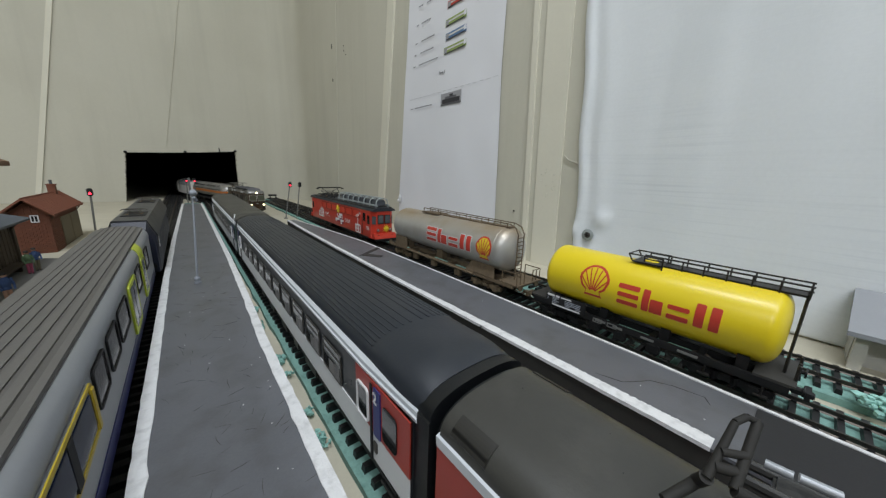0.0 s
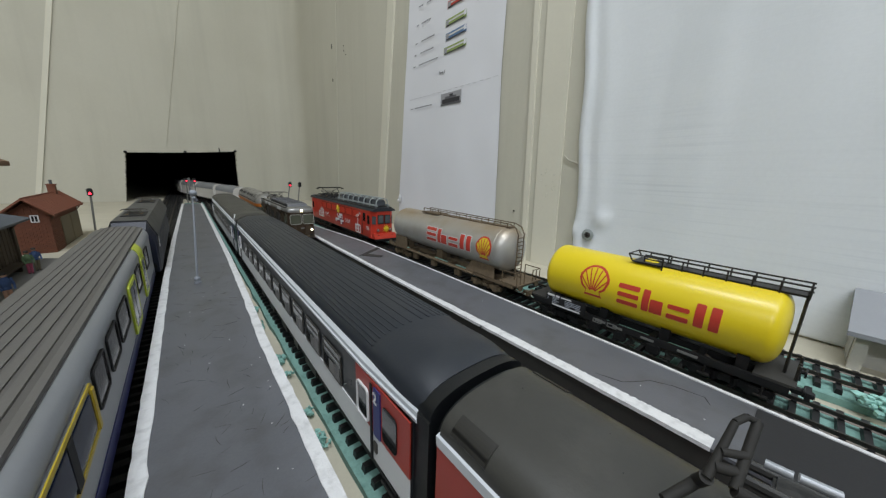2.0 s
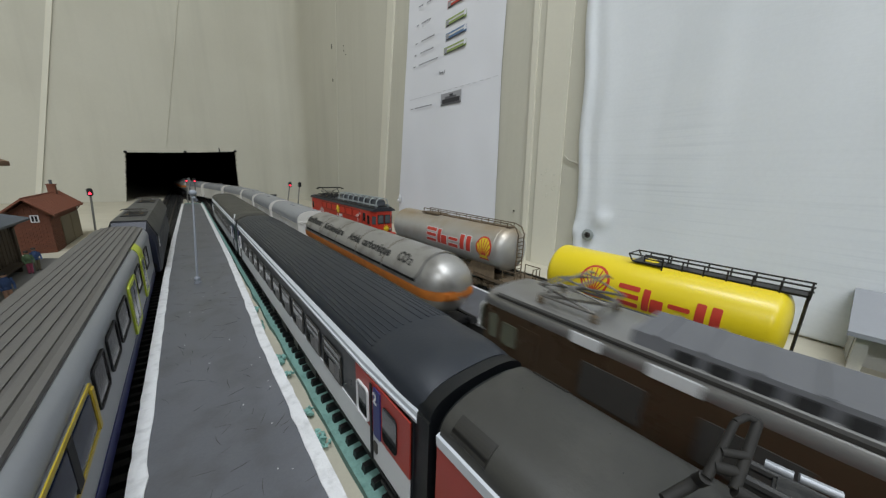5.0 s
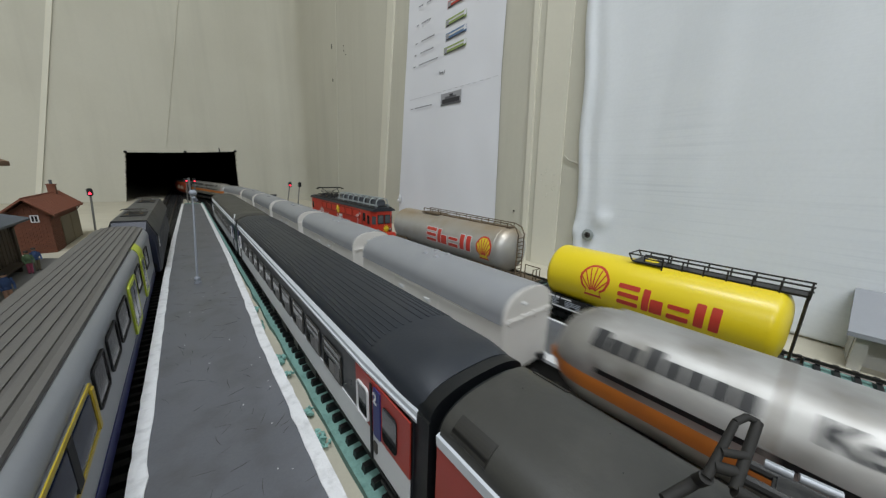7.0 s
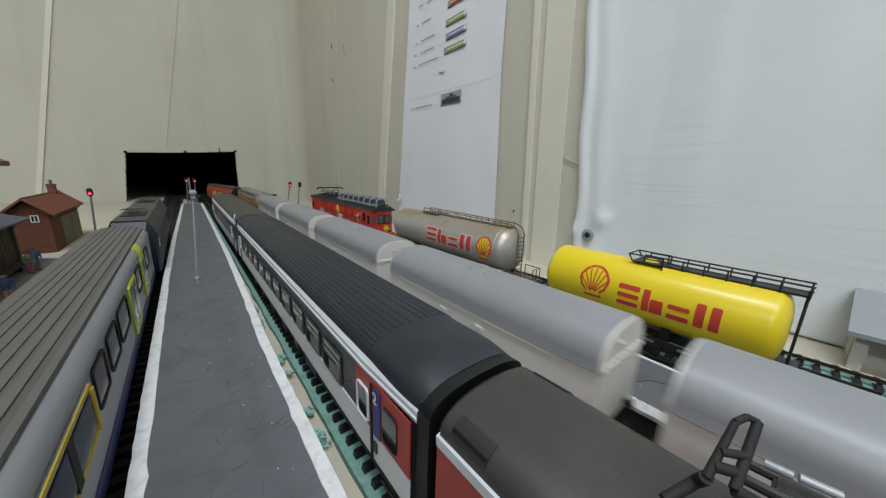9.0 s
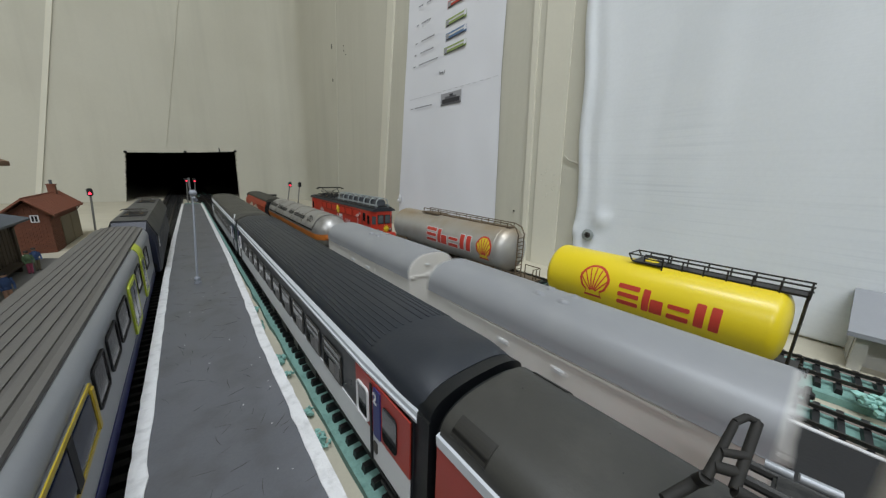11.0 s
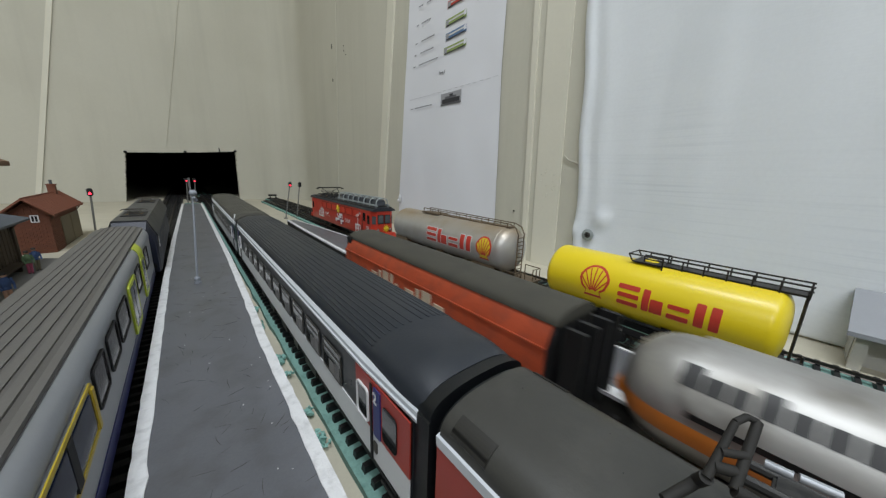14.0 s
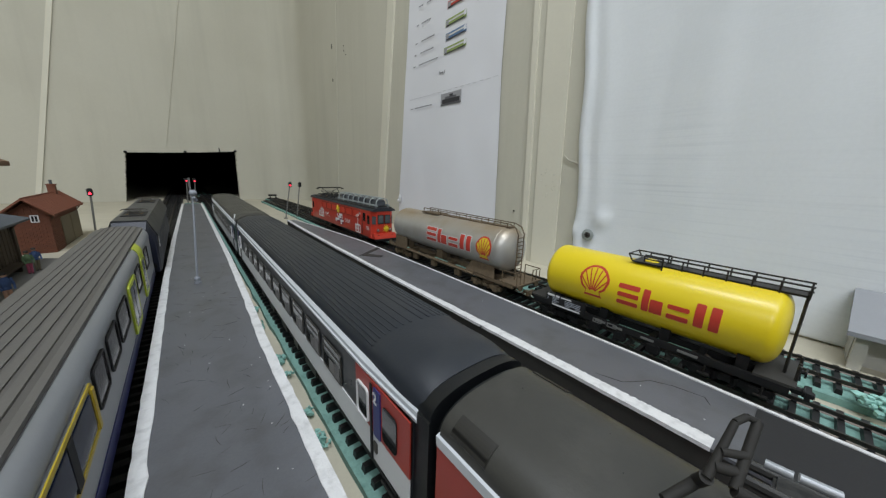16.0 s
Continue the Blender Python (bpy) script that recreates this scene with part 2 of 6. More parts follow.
def plan(pts, z0, z1, bm=None):
    """A closed outline of (x, y) drawn up from z0 to z1."""
    bm = bm or bmesh.new()
    lo = [bm.verts.new((x, y, z0)) for x, y in pts]
    hi = [bm.verts.new((x, y, z1)) for x, y in pts]
    n = len(pts)
    for i in range(n):
        bm.faces.new((lo[i], lo[(i + 1) % n], hi[(i + 1) % n], hi[i]))
    bm.faces.new(hi)
    bm.faces.new(list(reversed(lo)))
    return bm


def turned(profile, zc, seg=40, xc=0.0, bm=None):
    """A body of revolution about a line along y: profile of (y, radius)."""
    bm = bm or bmesh.new()
    rings = []
    for y, r in profile:
        if r < 1e-6:
            rings.append([bm.verts.new((xc, y, zc))])
        else:
            rings.append([bm.verts.new((xc + r * math.cos(a), y, zc + r * math.sin(a))) for a in (2 * math.pi * i / seg for i in range(seg))])
    for a, b in zip(rings, rings[1:]):
        for i in range(seg):
            j = (i + 1) % seg
            if len(a) == 1:
                bm.faces.new((a[0], b[i], b[j]))
            elif len(b) == 1:
                bm.faces.new((a[i], b[0], a[j]))
            else:
                bm.faces.new((a[i], a[j], b[j], b[i]))
    return bm


def rod(p, q, r, bm=None, seg=6, r2=None):
    bm = bm or bmesh.new()
    p, q = Vector(p), Vector(q)
    d = q - p
    m = Matrix.Translation((p + q) / 2) @ d.to_track_quat("Z", "Y").to_matrix().to_4x4()
    bmesh.ops.create_cone(bm, cap_ends=True, segments=seg, radius1=r, radius2=r if r2 is None else r2, depth=d.length, matrix=m)
    return bm


def ball(c, r, bm=None, sx=1, sy=1, sz=1, seg=14):
    bm = bm or bmesh.new()
    bmesh.ops.create_uvsphere(bm, u_segments=seg, v_segments=seg // 2 + 1, radius=r, matrix=Matrix.Translation(c) @ Matrix.Diagonal((sx, sy, sz, 1)))
    return bm


def plate(pts, thick, bm=None):
    """A flat piece with outline of (u, v), lying in the plane x = 0, thick towards -x; u runs along -y, v up."""
    bm = bm or bmesh.new()
    a = [bm.verts.new((-thick, -u, v)) for u, v in pts]
    b = [bm.verts.new((thick * .2, -u, v)) for u, v in pts]
    n = len(pts)
    for i in range(n):
        bm.faces.new((a[i], a[(i + 1) % n], b[(i + 1) % n], b[i]))
    bm.faces.new(a)
    bm.faces.new(list(reversed(b)))
    return bm


def shift(bm, x=0, y=0, z=0):
    bmesh.ops.translate(bm, verts=bm.verts, vec=(x, y, z))
    return bm


def wrapped(bm, zc, r, a0):
    """Bends a flat piece (in x = 0, height v) round a tank of radius r on its -x side; v = 0 lies at the angle a0 above the middle."""
    vs = [v.co.z for v in bm.verts]
    lo, hi = min(vs), max(vs)
    k = max(2, int((hi - lo) / r / radians(5)))
    for i in range(1, k):
        g = list(bm.verts) + list(bm.edges) + list(bm.faces)
        bmesh.ops.bisect_plane(bm, geom=g, plane_co=(0, 0, lo + (hi - lo) * i / k), plane_no=(0, 0, 1))
    for v in bm.verts:
        a = a0 + v.co.z / r
        rr = r - v.co.x
        v.co = Vector((-rr * math.cos(a), v.co.y, zc + rr * math.sin(a)))
    return bm


def letters(text, size, thick=.00015):
    """Built-in font letters as a flat piece in x = 0, reading along -y."""
    cu = bpy.data.curves.new("letters", "FONT")
    cu.body, cu.size, cu.resolution_u, cu.extrude = text, size, 2, 0
    cu.offset = size * .038
    ob = new("letters", cu)
    dg = bpy.context.evaluated_depsgraph_get()
    me = bpy.data.meshes.new_from_object(ob.evaluated_get(dg))
    bm = bmesh.new()
    bm.from_mesh(me)
    bpy.data.objects.remove(ob)
    bpy.data.meshes.remove(me)
    for v in bm.verts:
        v.co = Vector((-thick, -v.co.x, v.co.y))
    return bm


def rounded(x0, x1, z0, z1, r, k=4):
    out = []
    for cx, cz, a in ((x1 - r, z1 - r, 0), (x0 + r, z1 - r, 90), (x0 + r, z0 + r, 180), (x1 - r, z0 + r, 270)):
        for i in range(k + 1):
            t = radians(a + 90 * i / k)
            out.append((cx + r * math.cos(t), cz + r * math.sin(t)))
    return out


def arc_roof(w, z0, top, n=14, inset=0.0):
    """Upper outline from (w, z0) over the top to (-w, z0), flattened like a coach roof."""
    out = []
    for i in range(n + 1):
        a = math.pi * i / n
        out.append(((w - inset) * math.copysign(abs(math.cos(a)) ** .8, math.cos(a)), z0 + (top - z0) * math.sin(a) ** .8))
    return out


# ---- room shell ----
FLOOR = tagged(part("floor", box(-3, .5, -3.5, 3.2, -1.05, -1.0), M_ROOM), "grey room floor under the layout", "floor", kind="structure")
tagged(part("ceiling", box(-3, .5, -3.5, 3.2, 1.5, 1.55), M_ROOM), "plain pale ceiling", "ceiling", kind="structure")
tagged(part("wall_west", box(-3.05, -3, -3.5, 3.2, -1, 1.5), M_ROOM), "plain pale room wall", "wall", kind="structure")
tagged(part("wall_south", box(-3, .5, -3.55, -3.5, -1, 1.5), M_ROOM), "plain pale room wall", "wall", kind="structure")

# back wall with the tunnel opening
YB = 1.106
HOLE = [(-.172, -.02), (-.155, .1158), (-.03, .1238), (.0815, .1348), (.080, -.02)]


def wall_back():
    bm = bmesh.new()
    for pts in ([(-3, -1), (-3, 1.5), (-.155, 1.5), HOLE[1], HOLE[0], (-.172, -1)], [(-.155, 1.5), (-.03, 1.5), HOLE[2], HOLE[1]], [(-.03, 1.5), (.0815, 1.5), HOLE[3], HOLE[2]],
                [(.0815, 1.5), (.167, 1.5), (.167, -1), (.080, -1), HOLE[4], HOLE[3]], [HOLE[0], HOLE[4], (.080, -1), (-.172, -1)]):
        prism(pts, YB, YB + .012, bm)
    return tagged(part("wall_north", bm, M_WALL, smooth=0), "cream painted board wall with a tunnel opening", "wall", kind="structure")


WB = wall_back()
XR, COVE = .262, .095
turn = [(XR - COVE + (COVE + d) * math.sin(a), YB - COVE + (COVE + d) * math.cos(a)) for d, way in ((0, 1), (.012, -1)) for a in (radians(5 * i) for i in (range(19) if way > 0 else range(18, -1, -1)))]
tagged(part("wall_corner", plan(turn, -1, 1.5), M_WALL), "cream board bent round the corner of the room", "wall", kind="structure")
WR = tagged(part("wall_east", box(XR, XR + .012, -3.5, YB - COVE, -1, 1.5), M_WALL), "cream painted board wall beside the tracks", "wall", kind="structure")


def batten_back(x0, z0, x1, z1, w, th):
    d = (x1 - x0) / (z1 - z0)
    bm = bmesh.new()
    xa, xb = x0 - d * (z0 + .008), x0 + d * (1.5 - z0)
    pts = [(xa - w / 2, -.008), (xb - w / 2, 1.5), (xb + w / 2, 1.5), (xa + w / 2, -.008)]
    prism(pts, YB - th, YB - .0005, bm)
    return bm


part("batten", batten_back(-.300, .0685, -.2256, .4359, .009, .004), M_BATTEN, WB)
b = batten_back(-.0745, .1321, -.0045, .5044, .005, .0025)
for v in b.verts:
    if v.co.z < 0:
        v.co.z, v.co.x = .128, -.0755
part("batten", b, M_BATTEN, WB)


def batten_right(y0, z0, y1, z1, w, th, material=M_BATTEN):
    d = (y1 - y0) / (z1 - z0)
    ya, yb = y0 - d * (z0 + .008), y0 + d * (1.5 - z0)
    bm = bmesh.new()
    vs = [bm.verts.new((x, y, z)) for x in (XR - th, XR + .001) for y, z in ((ya - w / 2, -.008), (yb - w / 2, 1.5), (yb + w / 2, 1.5), (ya + w / 2, -.008))]
    for f in ((0, 1, 2, 3), (7, 6, 5, 4), (0, 4, 5, 1), (1, 5, 6, 2), (2, 6, 7, 3), (3, 7, 4, 0)):
        bm.faces.new([vs[i] for i in f])
    return part("batten", bm, material, WR)


batten_right(.762, .0647, .745, .3755, .003, .0008, M_WALL)
batten_right(.527, .0647, .4881, .3755, .022, .004)
batten_right(.176, .0312, .1873, .2722, .006, .003)
batten_right(.150, .03, .160, .27, .030, .0015)
# ragged dark rim round the tunnel mouth
rim = bmesh.new()
for (xa, za), (xb, zb) in zip(HOLE, HOLE[1:]):
    for i in range(24):
        t = (i + random.random()) / 24
        ball((xa + (xb - xa) * t, YB - .001, za + (zb - za) * t), 0.0006 + .0008 * random.random(), rim, seg=6)
for x, z in ((-.155, .117), (-.036, .1255), (.0815, .136)):
    ball((x, YB - .003, z), .0036, rim, seg=8)
rod((.043, YB - .002, .131), (.042, YB - .002, .142), .0012, rim)
part("opening_rim", rim, M_BLACK, WB, "ragged black edge of the tunnel opening")
# added black box: stands in for the unlit inside of the tunnel
tun = bmesh.new()
box(-1.0, .9, YB + .014, 3.0, -.012, .5, bm=tun)
bmesh.ops.delete(tun, geom=[f for f in tun.faces if abs(f.normal.y + 1) < .01], context="FACES")
tagged(part("tunnel_dark_box", tun, M_BLACK), "added black box for the unlit inside of the tunnel", "lining", kind="structure")
# added black screens close that box round the opening
front = bmesh.new()
for x0, x1, z0, z1 in ((-1.0, -.18, -.012, .5), (.09, .9, -.012, .5), (-.18, .09, .14, .5)):
    box(x0, x1, YB + .013, YB + .016, z0, z1, bm=front)
tagged(part("tunnel_dark_box", front, M_BLACK), "added black screens keeping light out behind the wall", "lining", kind="structure")

# white sheet on the right wall


def sheet():
    bm = bmesh.new()
    ny, nz = 170, 110
    grid = []
    for i in range(ny + 1):
        s = i / ny
        row = []
        for k in range(nz + 1):
            z = -.007 + 1.3 * (k / nz) ** 1.6
            edge = .1096 + .081 * max(0, z) + .0012 * math.sin(z * 60)
            y = edge - 2.4 * s ** 1.9
            d = .0022 + .0011 * math.sin(y * 23 + z * 5) * math.exp(-8 * s) + .0034 * math.exp(-((y - edge + .004) / .006) ** 2) + .0016 * math.exp(-((y - edge + .020) / .008) ** 2)
            d += .0022 * noise.noise(Vector((y * 24, z * 5, 0))) * (.45 + math.exp(-9 * s)) + .0009 * noise.noise(Vector((y * 60, z * 4, 7)))
            r = math.hypot(y - .0976, z - .0369)
            d += .0036 * math.exp(-((r - .019) / .006) ** 2) * max(0, math.sin(3.2 * math.atan2(z - .0369, y - .0976) + 1.0)) * (1 if z > .03 else .4)
            if k == 0 or i == 0:
                d = .0006
            row.append(bm.verts.new((XR - d, y, z)))
        grid.append(row)
    for a, b in zip(grid, grid[1:]):
        for k in range(nz):
            bm.faces.new((a[k], a[k + 1], b[k + 1], b[k]))
    return bm


SHEET = tagged(part("wall_sheet", sheet(), M_SHEET, smooth=180), "white woven plastic sheet screwed on the wall", "wall covering", kind="structure")
screw = thing("screw", "galvanised screw with a broad washer holding the sheet", "screw")
w = turned([(-.0006, 0), (-.0006, .0052), (-.0002, .0058), (.0006, .0058)], 0, 28)
bmesh.ops.rotate(w, verts=w.verts, matrix=Matrix.Rotation(radians(-90), 3, "Z"))
part("washer", w, M_GALV, screw)
h = turned([(-.0014, 0), (-.0013, .0022), (-.0006, .0030), (0, .003)], 0, 18)
bmesh.ops.rotate(h, verts=h.verts, matrix=Matrix.Rotation(radians(-90), 3, "Z"))
part("screw_head", h, M_STEEL, screw)
x = box(-.00165, -.0013, -.0019, .0019, -.0003, .0003)
box(-.00165, -.0013, -.0003, .0003, -.0019, .0019, bm=x)
part("cross_slot", x, M_BLACKPLAST, screw)
screw.matrix_world = pose(XR - .0062, .0976, .0369)

# paper list taped on the wall
paper = thing("paper_list", "two white printed sheets listing model trains taped on the wall", "paper")


def paper_piece(z0, z1, name):
    bm = bmesh.new()
    n, k = 48, 24
    g = []
    for i in range(n + 1):
        row = []
        for j in range(k + 1):
            z = z0 + (z1 - z0) * i / n
            ya = .4613 - (.030 * max(0, z - .03) / .325)
            yb = .2237 + .006 * min(1, max(0, z - .04) / .17)
            y = ya + (yb - ya) * j / k
            d = .0007 + .0005 * math.sin(j / k * 11 + z * 9) + .0002 * math.sin(z * 40 + j) + .0004 * noise.noise(Vector((y * 30, z * 22, 4)))
            row.append(bm.verts.new((XR - .0018 - d, y, z)))
        g.append(row)
    for a, b in zip(g, g[1:]):
        for j in range(k):
            bm.faces.new((a[j], a[j + 1], b[j + 1], b[j]))
    return part(name, bm, M_PAPER, paper, smooth=180)


paper_piece(.02, .211, "lower_sheet")
paper_piece(.206, .62, "upper_sheet")
XP = XR - .0034


def on_paper(name, y0, y1, z0, z1, material, skew=0.0, lift=0.0):
    bm = box(XP - .0001 - lift, XP - lift, min(y0, y1), max(y0, y1), z0, z1)
    for v in bm.verts:
        if abs(v.co.y - y1) < 1e-6:
            v.co.z += skew
    return part(name, bm, material, paper, smooth=0)


M_PICGREEN = mat("printed_green_train", (.30, .40, .12), .7)
M_PICBLUE = mat("printed_blue_train", (.12, .22, .40), .7)
M_PICGREY = mat("printed_grey_photo", (.36, .36, .38), .7)
M_PICMID = mat("printed_mid_grey", (.13, .13, .14), .7)
M_PICDARK = mat("printed_dark_train", (.04, .04, .045), .7)
for y0, y1, z0, col in ((.338, .296, .2895, M_PICGREEN), (.337, .295, .2725, M_PICBLUE), (.340, .294, .2555, M_PICGREEN), (.335, .298, .311, M_PRINTRED)):
    on_paper("train_picture", y0, y1, z0, z0 + .0085, col, .001)
    on_paper("picture_shade", y0 - .002, y1 + .003, z0 - .0002, z0 + .0012, M_PICDARK, .001, .0003)
    on_paper("picture_front", y0 - .001, y0 - .007, z0 + .0010, z0 + .0072, M_PICGREY, .0006, .0004)
    on_paper("picture_sky", y1 + .0045, y1, z0 + .0030, z0 + .0085, M_PAPER, .0008, .0004)
    on_paper("picture_glazing", y0 - .006, y1 + .004, z0 + .0042, z0 + .0062, M_PRINTWHT, .001, .0003)
on_paper("train_picture", .3435, .2989, .188, .2045, M_PICGREY)
on_paper("picture_train", .340, .302, .1905, .1965, M_PICDARK, 0, .0003)
on_paper("picture_roof", .334, .309, .1965, .1995, M_PICMID, 0, .0003)
on_paper("picture_cab", .3235, .316, .1990, .2020, M_PICDARK, 0, .0004)
on_paper("picture_ballast", .3430, .2995, .1883, .1903, M_PICMID, 0, .0003)
for i in range(16):
    y = .425 - .0122 * i
    on_paper("fold_mark", y, y - .008, .2079 + .0002 * (i % 2), .2083 + .0002 * (i % 2), M_PICGREY)
for y0, y1, z in ((.404, .392, .3345), (.384, .360, .3335), (.410, .402, .3105), (.396, .372, .3105), (.412, .405, .286), (.396, .362, .2865), (.414, .407, .2700), (.398, .364, .2705), (.417, .410, .2540), (.402, .352, .2545), (.423, .416, .1925), (.411, .364, .1925)):
    n = max(1, int(abs(y1 - y0) / .006))
    for i in range(n):
        a = y0 + (y1 - y0) * i / n
        on_paper("text_bar", a, a + (y1 - y0) / n * .78, z + .0006, z + .0021, M_INK)
pg = letters("Page 2", .0052)
part("lettering", shift(pg, XP - .0002, .3490, .2322), M_INK, paper, "small printed page number", smooth=0)
for z in (.325, .300):
    on_paper("tick_mark", .276, .2745, z, z + .004, M_INK, .004)
pin = thing("wall_hook", "small white plastic hook on the wall", "hook")
part("hook_disc", ball((0, 0, 0), .006, None, .45, .7, 1.3), M_WHITE, pin)
part("hook_tip", ball((-.003, 0, -.003), .0025), M_WHITE, pin)
pin.matrix_world = pose(XR - .0055, .4536, .0439)
crk = bmesh.new()
for a, b2 in zip([(.1361, .1144), (.130, .109), (.124, .1075), (.1175, .1047)], [(.130, .109), (.124, .1075), (.1175, .1047)]):
    rod((XR - .0015, *a), (XR - .0015, *b2), .0006, crk)
for _ in range(14):
    ball((XR - .0015, random.uniform(.128, .165), random.uniform(.07, .10)), .0007, crk, seg=6)
part("paint_crack", crk, M_WALL, WR, "cracked and chipped cream paint")
dst = bmesh.new()
for y, z in ((.178, .10), (.177, .085), (.179, .093), (.70, .36), (.70, .35), (.69, .34), (.195, .05)):
    ball((XR - .001, y, z), .0012, dst, seg=6)
for z in (.30, .372):
    rod((XR - .0008, .772, z), (XR - .0008, .7715, z + random.uniform(.004, .012)), .0009, dst, 5)
part("wall_marks", dst, M_DARKSIDE, WR, "small dark nicks in the paint")

# ---- ground ----
tagged(part("ground", box(-2.2, XR, -2.6, 3.1, -.03, -.008), M_BEIGE), "beige painted layout baseboard", "baseboard", kind="structure")
tagged(part("pavement", plan([(-.32, -.15), (-.138, -.15), (-.1375, .22), (-.1445, .42), (-.20, .452), (-.32, .50)], -.0078, -.005), M_TARMAC), "grey tarmac pad beside the station sheds", "pavement", kind="structure")

# ---- tracks ----


def through_line():
    """Rows of (s, x, y, heading): straight, then an easy reverse bend to the left into the tunnel."""
    rows, x, y, q = [], .056, .66, .66
    while y < 1.36:
        u = min(1, max(0, (y - .67) / .68))
        slope = -.11 * 6 * u * (1 - u) / .68
        rows.append((q, .056 - .11 * u * u * (3 - 2 * u), y, math.degrees(math.atan(-slope))))
        q += .005 * math.hypot(1, slope)
        y += .005
    return rows


BEND = through_line()


def t3(s):
    """Place and heading (degrees) on the through track at s metres along it."""
    if s <= BEND[0][0]:
        return .056, s, 0.0
    if s >= BEND[-1][0]:
        return BEND[-1][1], BEND[-1][2] + s - BEND[-1][0], 0.0
    for p, q in zip(BEND, BEND[1:]):
        if s <= q[0]:
            f = (s - p[0]) / (q[0] - p[0])
            return tuple(p[i] + f * (q[i] - p[i]) for i in (1, 2, 3))


def straight(x0, x1=None, y1=1.0):
    x1 = x0 if x1 is None else x1
    return lambda s: (x0 + (x1 - x0) * s / y1, s, -math.degrees(math.atan((x1 - x0) / y1)))


def swept(way, s0, s1, step, outline, bm=None):
    bm = bm or bmesh.new()
    k = max(1, int((s1 - s0) / step))
    rings = []
    for i in range(k + 1):
        x, y, a = way(s0 + (s1 - s0) * i / k)
        c, s = math.cos(radians(a)), math.sin(radians(a))
        rings.append([bm.verts.new((x + u * c, y + u * s, z)) for u, z in outline])
    n = len(outline)
    for a, b in zip(rings, rings[1:]):
        for i in range(n):
            bm.faces.new((a[i], a[(i + 1) % n], b[(i + 1) % n], b[i]))
    bm.faces.new(rings[0])
    bm.faces.new(list(reversed(rings[-1])))
    return bm


def rect(u0, u1, z0, z1):
    return [(u0, z0), (u1, z0), (u1, z1), (u0, z1)]


SLEEPER = bpy.data.meshes.new("sleeper")
_b = box(-.0163, .0163, -.0013, .0013, -.0048, -.0022)
for v in _b.verts:
    if v.co.z > -.003:
        v.co.y *= .8
        v.co.x *= .985
for sx in (-1, 1):
    for k in (-1, 1):
        box(sx * .00825 + k * .0011 - .0006, sx * .00825 + k * .0011 + .0006, -.0008, .0008, -.0023, -.0014, bm=_b)
_b.to_mesh(SLEEPER)
_b.free()
SLEEPER.materials.append(M_SLEEPER)
PITCHS = .0066
LATER = []


def track(label, way, s0, s1, near, step=.2, bedm=None, half=.0205):
    tr = thing("railway_track", label, "track", "tracks of the layout", "structure")
    wob = lambda q: .0015 * noise.noise(Vector((q * 40, s0, s1)))
    bed = swept(way, s0, s1, .012, rect(-half, half, -.0079, -.0046))
    for v in bed.verts:
        v.co.x += wob(v.co.y) * (1 if v.co.z < -.006 else .6)
    part("roadbed", bed, bedm or M_FOAM, tr, "track underlay coloured dark for the shade on it" if bedm else "mint green foam underlay")
    for u in (-.00825, .00825):
        part("rail", swept(way, s0, s1, step, [(u - .0011, -.0024), (u + .0011, -.0024), (u + .0004, -.0018), (u + .0005, 0), (u - .0005, 0), (u - .0004, -.0018)]), M_RAIL, tr)
    LATER.append((tr, way, s0, s1, near))
    return tr


# west and through beds get a dark colour for the shade between the trains
TRACK_WEST = track("track with black sleepers under the silver coach", straight(-.0902, -.0785), -1.2, 1.9, (.0, .30), bedm=M_DARKSIDE)
TRACK_MID = track("track with black sleepers under the white coach", straight(0), -1.2, 1.9, (-.03, .72), half=.0188)
TRACK_THROUGH = track("through track bending into the tunnel", t3, -2.4, 2.8, (.0, .05), .03, bedm=M_DARKSIDE)
TRACK_GOODS = track("goods track with black sleepers under the tank wagons", straight(.1405), -1.2, 1.0, (-.13, .36))
TRACK_SIDING = track("empty siding track along the wall", straight(.193, .166, 1.1), -.5, 1.085, (-.12, .30))

# ---- platforms ----


